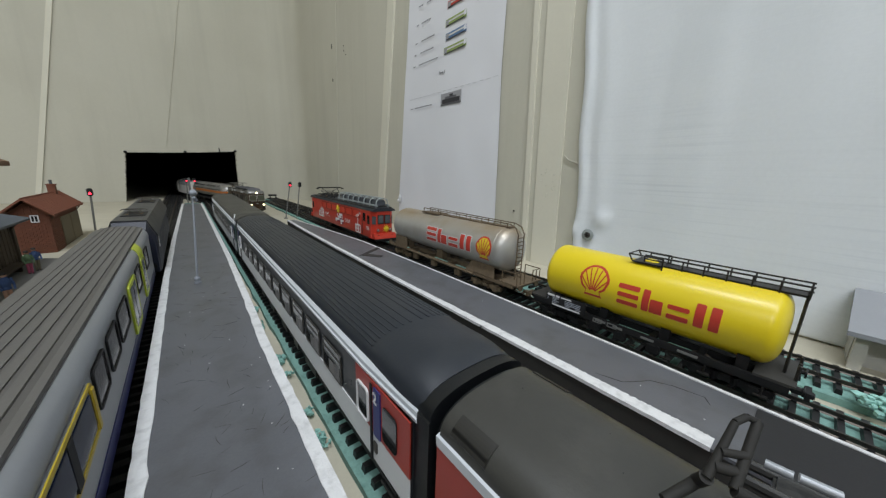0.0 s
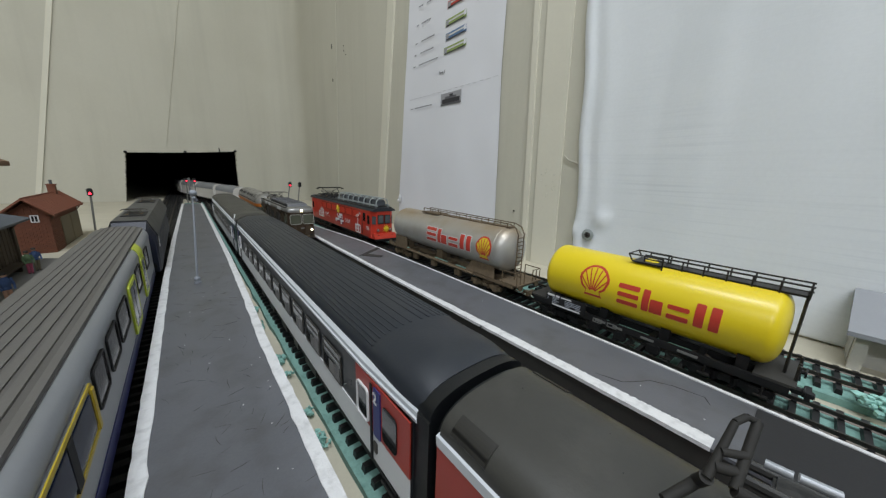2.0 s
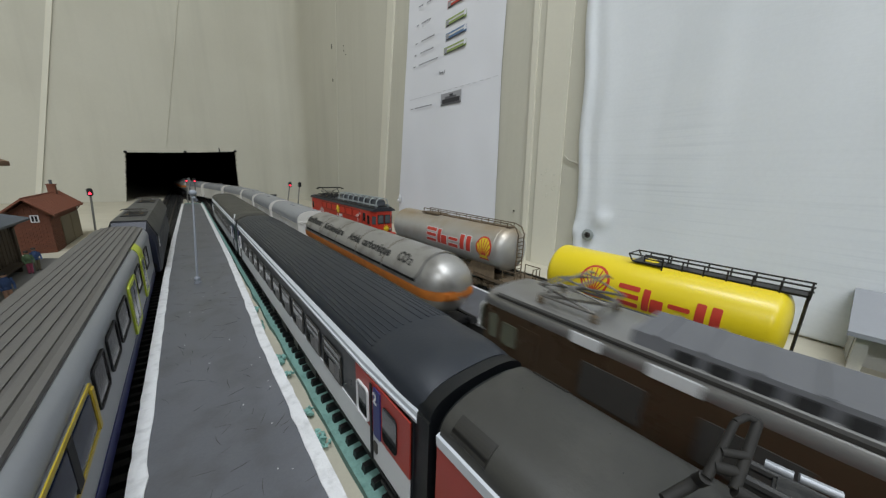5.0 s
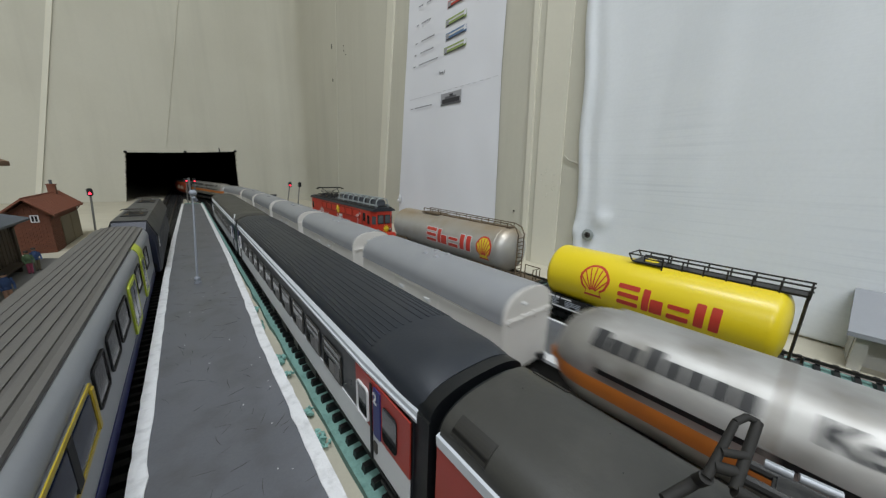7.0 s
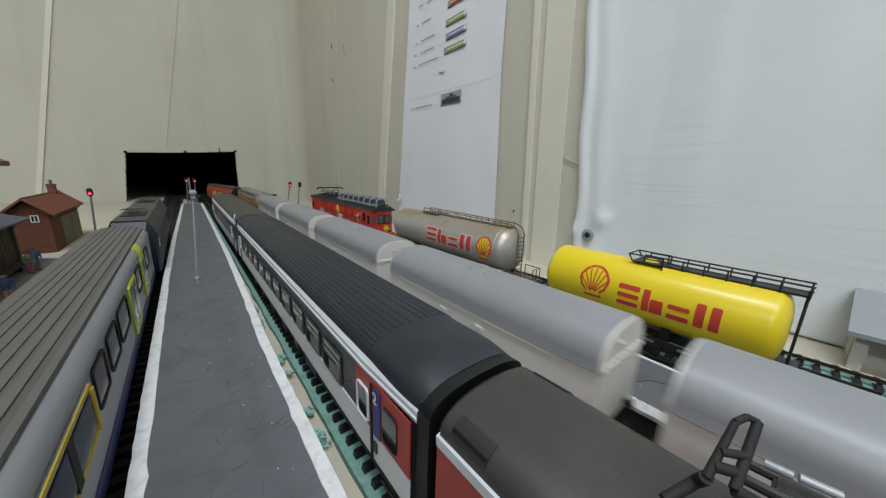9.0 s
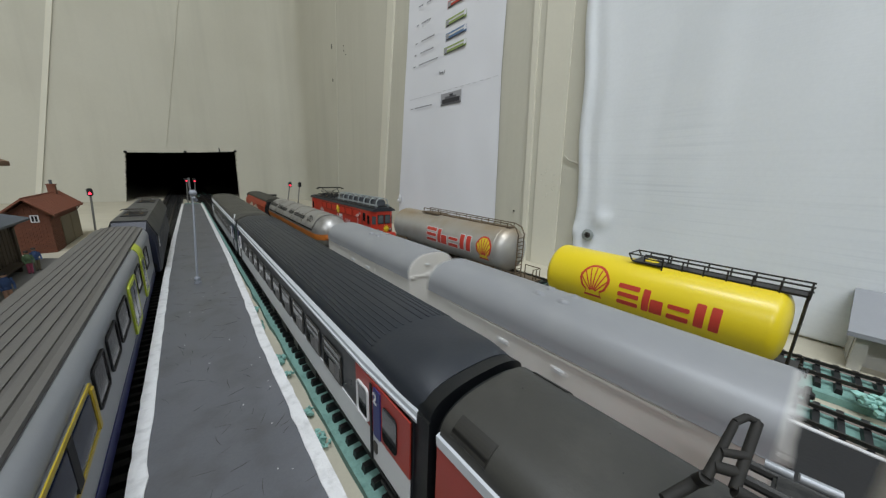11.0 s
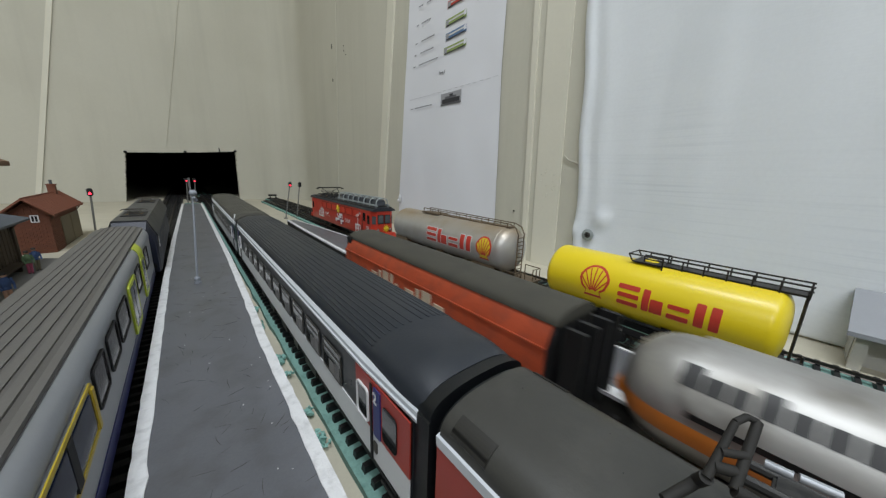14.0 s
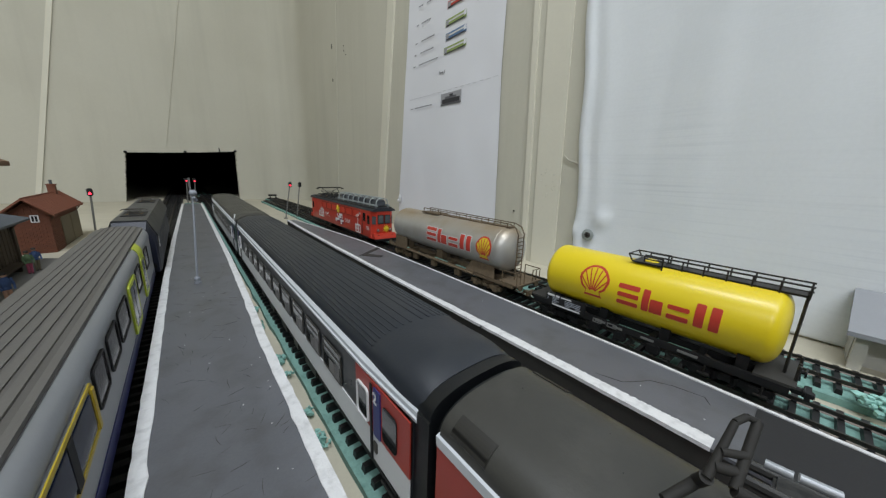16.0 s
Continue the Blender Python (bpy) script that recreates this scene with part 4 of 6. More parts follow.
def near_loco():
    """The red locomotive whose roof lies right below the viewpoint."""
    L, w = .190, .0160
    lo = thing("locomotive", "red electric locomotive with olive roof and folded pantograph", "locomotive", m=pose(.0012, -.0040 - L / 2, 0))
    h = L / 2
    part("body", prism([(-w, .009), (-w, .0340), (w, .0340), (w, .009)], -h, h), M_RED, lo)
    for sx in (-1, 1):
        part("gutter", prism([(sx * (w + .0002), .0335), (sx * (w + .0004), .0362), (sx * (w - .003), .0372), (sx * (w - .003), .0335)], -h + .002, h), M_GUTTER, lo, "white roof edge line")
    out = arc_roof(w - .0002, .0362, .0432, 24)
    part("roof", prism(out, -h + .001, h - .0005), M_ROOFOLIVE, lo, "dusty olive brown roof")
    end = prism([(x * .97, z - .0006) for x, z in arc_roof(w, .034, .0430, 24)], h - .001, h + .0008)
    part("end_wall", end, M_RUBBER, lo)
    # raised roof hatches
    for k in (-1, 1):
        hb = bmesh.new()
        for i in range(7):
            a0, a1 = math.pi * (.5 + k * (.25 + .17 * i / 7)), math.pi * (.5 + k * (.25 + .17 * (i + 1) / 7))
            q = [(w * math.copysign(abs(math.cos(a)) ** .8, math.cos(a)), .0362 + .007 * math.sin(a) ** .8) for a in (a0, a1)]
            vs = []
            for d in (-.001, .00018):
                for y in (h - .0130, h - .0035):
                    for x, z in q:
                        vs.append(hb.verts.new((x * (1 + d * 20), y, z + d)))
            for f in ((0, 1, 3, 2), (4, 6, 7, 5), (0, 2, 6, 4), (1, 5, 7, 3), (0, 4, 5, 1), (2, 3, 7, 6)):
                hb.faces.new([vs[j] for j in f])
        bmesh.ops.remove_doubles(hb, verts=hb.verts, dist=1e-6)
        part("roof_hatch", hb, M_HATCH, lo, "flat roof hatch")
    dots = bmesh.new()
    for x, y, z in ((.003, h - .007, .0431), (-.006, h - .020, .0424), (-.010, h - .016, .0410), (.006, h - .025, .0428), (-.001, h - .030, .0431)):
        ball((x, y, z), .0002, dots, seg=6)
    part("roof_studs", dots, M_BLACKPLAST, lo, "tiny dark roof studs")
    part("dust_speck", ball((-.0085, h - .0335, .0417), .00035, None, 1, 1, .4, 8), M_STRIPE, lo)
    # pantograph frame near the viewpoint
    py = h - .0420
    fr = bmesh.new()
    q = lambda x, y, z: (x - .0012, y + .0990, z)
    bl, br, tl, tr, tp = q(.0016, -.0433, .0500), q(.0023, -.0461, .0500), q(.0085, -.0442, .0560), q(.0113, -.0463, .0560), q(.0105, -.0451, .0565)
    rod(bl, tl, .00065, fr, 12, .0005)
    pg = part("pantograph", fr, M_PANTODARK, lo, "dusty dark folded pantograph arms")
    for a, b, r in ((br, tr, .00065), (tl, tp, .0005), (tp, tr, .0005), (q(.0030, -.0436, .0513), q(.0042, -.0458, .0513), .0008), (q(.0044, -.0438, .0530), q(.0064, -.0463, .0530), .0006),
                    (q(.0030, -.0424, .0475), q(-.0021, -.0400, .0455), .0008), (bl, q(.0030, -.0424, .0475), .0009), (br, q(.0050, -.0520, .0480), .0009)):
        part("arm", rod(a, b, r, None, 12), M_PANTODARK, pg)
    ib = bmesh.new()
    for a, b in (((.0112, py - .0022, .0495), (.0112, py - .0051, .0497)), ((.0116, py - .0056, .0497), (.0122, py - .0095, .0497))):
        rod(a, b, .00065, ib, 16)
    part("insulator", ib, M_SILVERSIDE, lo, "white insulator rod")
    rl = rod((.0075, py - .0005, .0478), (.0085, py - .016, .0480), .0008, None, 8)
    rod((.0135, py - .0005, .0465), (.0145, py - .016, .0465), .0008, rl, 8)
    box(-.006, .0145, py - .020, py - .0035, .0452, .0472, .0004, rl)
    part("roof_rail", rl, M_BLACKWIRE, lo)
    part("underframe", box(-.013, .013, -h + .01, h - .01, .004, .009), M_BLACKPLAST, lo)
    for k in (-1, 1):
        bogie(lo, k * .055)
    return lo


near_loco()


def silver_coach():
    """The silver regional coach with lime doors."""
    L, w = .325, .0140
    c = thing("railway_coach", "silver regional coach with lime doors and ribbed grey roof", "railway coach", "passenger coaches", m=pose(-.0893, -.055 + L / 2, 0))
    h = L / 2
    part("body", prism([(-w, .008), (-w, .0372), (w, .0372), (w, .008)], -h, h), M_SILVERSIDE, c)
    for sx in (-1, 1):
        part("lower_panel", prism([(sx * (w + .0002), .0065), (sx * (w + .0003), .0122), (sx * (w - .002), .0122), (sx * (w - .002), .0065)], -h, h), M_DEEPBLUE, c, "deep blue skirt")
        part("roof_edge", prism([(sx * (w + .0002), .0368), (sx * (w + .0004), .0374), (sx * w, .0392), (sx * (w - .0008), .0410), (sx * (w - .0022), .0424), (sx * (w - .005), .0424), (sx * (w - .005), .0368)], -h, h), M_SILVERSIDE, c, "rounded silver roof shoulder")
        y_of = lambda y: y - (-.055 + L / 2)
        for y0, y1, fr in ((.020, .063, M_YELLOWFRAME), (.141, .165, M_LIME), (.196, .213, M_LIME)):
            dz0, dz1 = (.0218, .0358) if fr is M_YELLOWFRAME else (.0128, .0364)
            side_rect("door", c, sx, w + .0002, y_of(y0), y_of(y1), dz0, dz1, M_SILVERSIDE if fr is M_YELLOWFRAME else M_LIME, .0004, .002, "sliding door leaf")
            frame_side("door_frame", c, sx, w + .0005, y_of(y0), y_of(y1), dz0, dz1, .0012 if fr is M_YELLOWFRAME else .0034, fr, .0004, .002)
            mid = (y0 + y1) / 2
            if fr is M_YELLOWFRAME:
                part("door_post", box(sx * (w + .0009) - .0004, sx * (w + .0009) + .0004, y_of(y1) - .0030, y_of(y1) - .0004, dz0 + .0006, dz1 - .0012, .0003), fr, c, "broad yellow door post")
                part("door_mullion", box(sx * (w + .0008) - .0003, sx * (w + .0008) + .0003, y_of(mid) - .0024, y_of(mid) + .0012, dz0 + .001, dz1 - .0012), M_BLACKPLAST, c)
            if y0 > .19:
                part("door_head", prism([(sx * (w + .0004), .0355), (sx * (w + .0007), .0376), (sx * (w + .0003), .0394), (sx * (w - .0006), .0413), (sx * (w - .0021), .0427), (sx * (w - .004), .0424), (sx * (w - .004), .0355)], y_of(y0) + .001, y_of(y1)), fr, c, "lime door head over the roof shoulder")
            side_rect("door_window", c, sx, w + .0007, y_of(y0) + .003, y_of(mid) - .0008, dz0 + .0030, dz1 - .0020, M_GLASSBLUE, .0003, .001)
            side_rect("door_window", c, sx, w + .0007, y_of(mid) + .0008, y_of(y1) - .003, dz0 + .0030, dz1 - .0020, M_GLASSBLUE, .0003, .001)
        for y0, y1 in ((.067, .083), (.088, .106), (.110, .134), (.170, .190), (.220, .240), (-.03, -.012), (-.006, .012)):
            frame_side("window_frame", c, sx, w + .0001, y_of(y0), y_of(y1), .0233, .0358, .0008, M_BLACKPLAST, .0006, .0020)
            side_rect("window", c, sx, w + .0001, y_of(y0) + .0007, y_of(y1) - .0007, .0238, .0353, M_GLASSGREY, .0003, .0018)
    ro = part("roof", prism([(w - .002, .0415)] + arc_roof(w - .0024, .0422, .0452, 18) + [(-w + .002, .0415)], -h + .001, h - .001), M_ROOFGREY, c)
    rb = bmesh.new()
    for k in range(9):
        x = -.0108 + .0216 * k / 8
        a = math.acos(max(-1, min(1, (abs(x) / (w - .0024)) ** 1.25)))
        z = .0422 + .0030 * math.sin(a) ** .8
        box(x - .00095, x + .00095, -h + .001, h - .001, z - .0006, z + .00035, bm=rb)
    part("roof_ribs", rb, M_ROOFGREY, ro)
    for k in (-1, 1):
        bogie(c, k * (h - .05), half=.0115)
        y0, y1 = sorted((k * h, k * (h + .004)))
        part("gangway", box(-.009, .009, y0, y1, .008, .036, .001), M_RUBBER, c, "black gangway bellows")
    part("underframe", box(-w + .004, w - .004, -h + .08, h - .08, .003, .006), M_BLACKPLAST, c)
    return c


silver_coach()


def blue_loco():
    L, w = .225, .0140
    lo = thing("locomotive", "dark blue electric locomotive with grey angular roof", "locomotive", m=pose(-.0857, .2785 + L / 2, 0) @ Matrix.Scale(1.08, 4, (0, 0, 1)))
    h = L / 2
    sec = [(-w, .006), (-w, .0315), (-.0095, .0425), (.0095, .0425), (w, .0315), (w, .006)]
    bm = prism(sec, -h + .006, h - .006)
    part("body", bm, M_BLUELOCO, lo)
    for k in (-1, 1):
        nb = bmesh.new()
        a = [nb.verts.new((x, k * (h - .006), z)) for x, z in sec]
        b2 = [nb.verts.new((x * .93, k * h, .006 + (z - .006) * (.93 if z < .03 else .86))) for x, z in sec]
        for i in range(6):
            nb.faces.new((a[i], a[(i + 1) % 6], b2[(i + 1) % 6], b2[i]))
        nb.faces.new(b2)
        part("cab_front", nb, M_BLUELOCO, lo)
        gl = box(-.010, .010, k * h - .0004, k * h + .0004, .0235, .0305, .0003)
        part("windscreen", gl, M_GLASS, lo)
        coupler(lo, k * h, k)
        bogie(lo, k * .058, base=.032, wheel=.0065)
    part("roof", prism([(-.0150, .0312), (-.0152, .0322), (-.0098, .0436), (.0098, .0436), (.0152, .0322), (.0150, .0312)], -h + .008, h - .008), M_LOCODARK, lo)
    for y in (-.062, .062):
        part("roof_well", box(-.0075, .0075, y - .016, y + .016, .0434, .0440), M_BLACKPLAST, lo, "dark pantograph well")
        pantograph(lo, y, .0446, .5, M_STEEL)
    for sx in (-1, 1):
        for k in range(9):
            y = -.07 + .0145 * k
            ball_bm = bmesh.new()
            for j in range(5):
                ball((sx * (w + .0001), y + random.uniform(-.005, .005), random.uniform(.013, .027)), random.uniform(.0012, .0024), ball_bm, .12, 1, 1, 8)
            part("side_print", ball_bm, M_SIGNALMAST, lo, "pale printed figures")
        for k in (-1, 1):
            side_rect("cab_window", lo, sx, w, k * (h - .018) - .005, k * (h - .018) + .005, .022, .030, M_GLASS, .0004)
    return lo


blue_loco()


def tank_profile(h, r, dome, n=8, sharp=.8):
    out = [(-h, 0)]
    for i in range(1, n + 1):
        a = math.pi / 2 * i / n
        out.append((-h + dome * (1 - math.cos(a)), r * math.sin(a) ** sharp))
    out += [(-y, q) for y, q in reversed(out)]
    return out


SHELL_FAN = [(-.30, -.5), (.30, -.5), (.24, -.33), (.40, -.22), (.5, .02), (.49, .14), (.42, .26), (.34, .36), (.24, .44), (.12, .49), (0, .5), (-.12, .49), (-.24, .44), (-.34, .36), (-.42, .26), (-.49, .14), (-.5, .02), (-.40, -.22), (-.24, -.33)]


def emblem(parent, y, size, zc, r, a0, rim, fill, ribs):
    e = part("emblem", wrapped(shift(plate([(u * size, v * size * 1.15) for u, v in SHELL_FAN], .00012), 0, y, 0), zc, r, a0), rim, parent, "fan shaped emblem")
    part("emblem_fill", wrapped(shift(plate([(u * size * .84, v * size * .97) for u, v in SHELL_FAN], .00022), 0, y, 0), zc, r, a0), fill, e)
    for k in range(-3, 4):
        a = radians(90 - k * 19)
        u0, v0, u1, v1 = math.cos(a) * .10, -.36 + math.sin(a) * .08, math.cos(a) * .60 * (1 - .04 * abs(k)), -.33 + math.sin(a) * .74
        n = Vector((-(v1 - v0), u1 - u0)).normalized() * .02
        pts = [(u0 - n.x, v0 - n.y), (u1 - n.x, v1 - n.y), (u1 + n.x, v1 + n.y), (u0 + n.x, v0 + n.y)]
        part("emblem_rib", wrapped(shift(plate([(u * size, v * size * 1.12) for u, v in pts], .0003), 0, y, 0), zc, r, a0), ribs, e)


def word_blocks(parent, blocks, zc, r, a0, material, edge=None, label="row of plain printed blocks"):
    """Plain printed blocks on a tank: (y of the left end, width, v0, v1)."""
    for y, wd, v0, v1 in blocks:
        if edge:
            part("print_edge", wrapped(shift(plate(rounded(-.0006, wd + .0006, v0 - .0006, v1 + .0006, .0008, 2), .00010), 0, y, 0), zc, r, a0), edge, parent)
        part("print_block", wrapped(shift(plate(rounded(0, wd, v0, v1, .0006, 2), .00018), 0, y, 0), zc, r, a0), material, parent, label)


def bars(y, k, q):
    """Plain bars in the proportions of the printed word, from y on, k times as wide and q times as high."""
    rows = [(0, .0096, .0036, .0062), (0, .0096, -.0008, .0016), (0, .0096, -.0052, -.0028), (.0112, .0030, -.0052, .0062), (.0146, .0052, -.0052, .0020), (.0216, .0082, .0000, .0022), (.0216, .0082, -.0052, -.0026), (.0316, .0034, -.0052, .0062), (.0368, .0034, -.0052, .0062)]
    return [(y - u * k, wd * k, v0 * q, v1 * q) for u, wd, v0, v1 in rows]


WORD_YELLOW = bars(.0080, 1.06, 1)
WORD_SILVER = bars(.0125, 1.47, 1.12)


def tank_yellow():
    t = thing("tank_wagon", "glossy yellow tank wagon with black walkway and underframe", "tank wagon", "tank wagons", m=pose(.1405, .0070, 0))
    h, r, zc = .0545, .0168, .0312
    part("tank", turned(tank_profile(h, r, .0062, 10, .62), zc, 48), M_TANKYELLOW, t)
    emblem(t, .0212, .0165, zc, r, radians(11), M_PRINTRED, M_TANKYELLOW, M_PRINTRED)
    word_blocks(t, WORD_YELLOW, zc, r, radians(0), M_PRINTRED)
    fr = box(-.0040, .0040, -.059, .060, .0090, .0125, .0005)
    for y in (-.055, -.03, -.01, .01, .03, .055):
        box(-.0132, .0132, y - .0014, y + .0014, .0095, .0122, bm=fr)
    for sx in (-1, 1):
        box(sx * .0140 - .0007, sx * .0140 + .0007, -.059, .060, .0092, .0130, .0003, fr)
        for y in (-.012, .004, .018):
            box(sx * .0138 - .0018, sx * .0138 + .0018, y - .003, y + .003, .0045, .0095, .0004, fr)
        for y in (-.044, -.015, .015, .044):
            box(sx * .009 - .003, sx * .009 + .003, y - .002, y + .002, .012, .0185, bm=fr)
    part("underframe", fr, M_BLACKPLAST, t)
    part("end_deck", box(-.0145, .0145, -.0605, -.048, .0128, .0138), M_DARKSIDE, t)
    part("end_deck", box(-.0145, .0145, .050, .062, .0128, .0138), M_DARKSIDE, t)
    for y in (-.040, .040):
        bogie(t, y, base=.020)
    for k in (-1, 1):
        coupler(t, k * .0595, k)
    pb = part("data_panel", box(-.0156, -.0150, .0240, .0500, .0110, .0185), M_BLACKPLAST, t, "black data panel with unreadable white lines")
    lines = [(.0492, .0442, .0181, .0013), (.0434, .0408, .0181, .0013), (.0398, .0330, .0179, .0008)]
    for i in range(4):
        z = .0163 - .0010 * i
        lines += [(.0455, .0455 - random.uniform(.003, .006), z, .0005), (.0370, .0370 - random.uniform(.003, .008), z, .0005), (.0300, .0300 - random.uniform(.002, .004), z, .0005)]
    lines += [(.0455, .0270, .0122, .0009), (.0490, .0484, .0160, .0006), (.0490, .0484, .0148, .0006)]
    for ya, yb, z, hg in lines:
        part("text_bar", box(-.0158, -.0156, yb, ya, z - hg, z), M_PRINTWHT if hg > .0006 else M_GREYPOST, pb)
    for y0, y1, z in ((.012, .018, .0115), (.003, .008, .0112), (-.03, -.022, .0113), (-.012, -.006, .0112)):
        part("text_bar", box(-.0153, -.0150, y0, y1, z - .0006, z + .0006), M_SIGNALMAST, t)
    for y in (.0165, .0085):
        frame_side("data_frame", t, -1, .0150, y - .0026, y + .0026, .0100, .0124, .0004, M_SIGNALMAST, .0004, .0003)
    for y in (-.052, -.033, -.018, -.002, .022, .046):
        part("step_iron", rod((-.0148, y, .0092), (-.0148, y, .0050), .0004), M_BLACKWIRE, t)
        part("step_tread", box(-.0160, -.0136, y - .0022, y + .0022, .0046, .0052), M_BLACKWIRE, t)
    brake = rod((-.0120, -.052, .0068), (-.0120, .050, .0068), .0006, None, 8)
    part("brake_rod", brake, M_BLACKWIRE, t)
    wk = bmesh.new()
    zt = zc + r
    box(-.004, .004, -.056, .002, zt - .0006, zt + .0003, bm=wk)
    for sx in (-.0045, .0045):
        rod((sx, .002, zt + .0042), (sx, -.0575, zt + .0042), .0004, wk)
        rod((sx, .002, zt + .0022), (sx, -.0575, zt + .0022), .0003, wk)
        for k in range(8):
            y = .002 - .0084 * k
            rod((sx, y, zt - .001), (sx, y, zt + .0042), .00035, wk)
    box(-.007, .007, -.007, .007, zt - .0002, zt + .0006, bm=wk)
    for sx in (-.007, .007):
        rod((sx, .007, zt + .0006), (sx, .009, zt + .0040), .0004, wk)
        rod((sx, .009, zt + .0040), (sx, -.007, zt + .0040), .0004, wk)
        rod((sx, -.007, zt + .0040), (sx, -.007, zt - .002), .0004, wk)
    rod((-.007, .009, zt + .004), (.007, .009, zt + .004), .0004, wk)
    part("walkway", wk, M_BLACKWIRE, t, "black railed roof walkway")
    part("hatch", ball((0, .000, zt), .0038, None, 1, 1, .5), M_TANKYELLOW, t)
    ld = bmesh.new()
    for sx in (-.0035, .0035):
        rod((sx, -.0565, zt + .001), (sx, -.0565, .0135), .0005, ld)
    for k in range(11):
        z = .016 + .003 * k
        rod((-.0035, -.0565, z), (.0035, -.0565, z), .0003, ld)
    part("ladder", ld, M_BLACKWIRE, t)
    bw = rod((-.008, -.0600, .013), (-.008, -.0600, .0215), .0006)
    rod((-.0105, -.0600, .0205), (-.0055, -.0600, .0205), .0006, bw)
    rod((-.0055, -.0600, .0205), (-.0055, -.0600, .0235), .0005, bw)
    part("brake_crank", bw, M_BLACKWIRE, t)
    return t


tank_yellow()


def tank_silver():
    t = thing("tank_wagon", "weathered silver tank wagon with rusty underframe and ladder", "tank wagon", "tank wagons", m=pose(.1405, .175, 0))
    h, r, zc = .081, .0174, .0352
    ends = [(-h, 0), (-h + .0004, r * .30), (-h + .0014, r * .55), (-h + .0028, r * .74), (-h + .0046, r * .88), (-h + .0066, r * .96), (-h + .0090, r * .995), (-h + .0110, r)]
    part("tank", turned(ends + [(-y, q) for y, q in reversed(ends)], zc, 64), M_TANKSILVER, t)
    part("end_seam", turned([(-h + .0108, r), (-h + .0111, r + .00022), (-h + .0118, r + .00022), (-h + .0121, r)], zc, 64), M_TANKSILVER, t)
    word_blocks(t, WORD_SILVER, zc, r, radians(1), M_PRINTRED, M_PRINTWHT)
    emblem(t, -.0610, .0165, zc, r, radians(2), M_PRINTRED, M_PRINTYEL, M_PRINTRED)
    fr = box(-.0035, .0035, -.090, .086, .0095, .0135, .0005)
    for y in (-.086, -.046, -.016, .016, .046, .082):
        box(-.0135, .0135, y - .0016, y + .0016, .0100, .0132, bm=fr)
    for sx in (-1, 1):
        box(sx * .0140 - .0007, sx * .0140 + .0007, -.090, .086, .0105, .0130, .0003, fr)
        for y in (-.03, .004, .034):
            box(sx * .0140 - .0016, sx * .0140 + .0016, y - .0035, y + .0035, .0050, .0105, .0004, fr)
        for y in (-.055, .0, .055):
            box(sx * .008 - .003, sx * .008 + .003, y - .004, y + .004, .013, .0225, bm=fr)
        vs = [(sx * .0145, -.072, .0135), (sx * .0145, -.040, .0135), (sx * .0110, -.044, .0225), (sx * .0110, -.068, .0225)]
        fr.faces.new([fr.verts.new(v) for v in vs])
    part("underframe", fr, M_RUST, t, "rust coloured frame")
    for sx in (-1, 1):
        part("side_panel", box(sx * .0150 - .0004, sx * .0150 + .0004, .050, .072, .0115, .0245), M_RUST, t, "rusty side plate")
        pipe = rod((sx * .0155, -.05, .0118), (sx * .0155, .05, .0118), .0009, None, 8)
        part("side_pipe", pipe, M_RUST, t)
    part("end_deck", box(-.0145, .0145, -.094, -.076, .0130, .0140), M_RUST, t)
    for y in (-.062, .062):
        bogie(t, y, base=.021, material=M_RUST)
    for k in (-1, 1):
        coupler(t, k * .090, k, M_RUST)
    wk = bmesh.new()
    zt = zc + r
    box(-.0035, .0035, -.074, .030, zt - .0006, zt + .0004, bm=wk)
    box(-.0065, .0065, .010, .036, zt - .0002, zt + .0008, bm=wk)
    for sx in (-.0040, .0040):
        rod((sx, .036, zt + .0040), (sx, -.074, zt + .0030), .0004, wk)
        for k in range(9):
            y = .036 - .0135 * k
            rod((sx, y, zt - .001), (sx, y, zt + .0034), .0004, wk)
    part("walkway", wk, M_RUST, t, "rusty roof walkway")
    ld = bmesh.new()
    for sx in (-.0035, .0035):
        rod((sx, -.0795, zt + .001), (sx, -.0825, zt - .004), .0005, ld)
        rod((sx, -.0825, zt - .004), (sx, -.0825, .0140), .0005, ld)
        rod((sx, -.074, zt + .003), (sx, -.0795, zt + .001), .0005, ld)
    for k in range(11):
        z = .016 + .0030 * k
        rod((-.0035, -.0825, z), (.0035, -.0825, z), .0004, ld)
    part("ladder", ld, M_RUST, t)
    rl = bmesh.new()
    for x in (-.014, -.0095, -.005, .005, .0095, .014):
        rod((x, -.0925, .0138), (x, -.0925, .0225), .0004, rl)
    for x0, x1 in ((-.014, -.005), (.005, .014)):
        rod((x0, -.0925, .0225), (x1, -.0925, .0225), .0004, rl)
    for sx in (-.014, .014):
        rod((sx, -.0925, .0225), (sx, -.079, .0225), .0004, rl)
        rod((sx, -.079, .0225), (sx, -.079, .0138), .0004, rl)
    part("end_railing", rl, M_RUST, t)
    return t


tank_silver()


def dark_wagon():
    t = thing("flat_wagon", "low black flat wagon coupled behind the yellow tank", "goods wagon", m=pose(.1405, -.145, 0))
    part("deck", box(-.0145, .0145, -.060, .060, .0085, .0125, .0006), M_BLACKPLAST, t)
    part("load", box(-.0140, .0140, -.058, .050, .0127, .0200, .001), M_DARKSIDE, t, "dark grey load box")
    for y in (-.04, .04):
        bogie(t, y)
    for k in (-1, 1):
        coupler(t, k * .060, k)
    return t


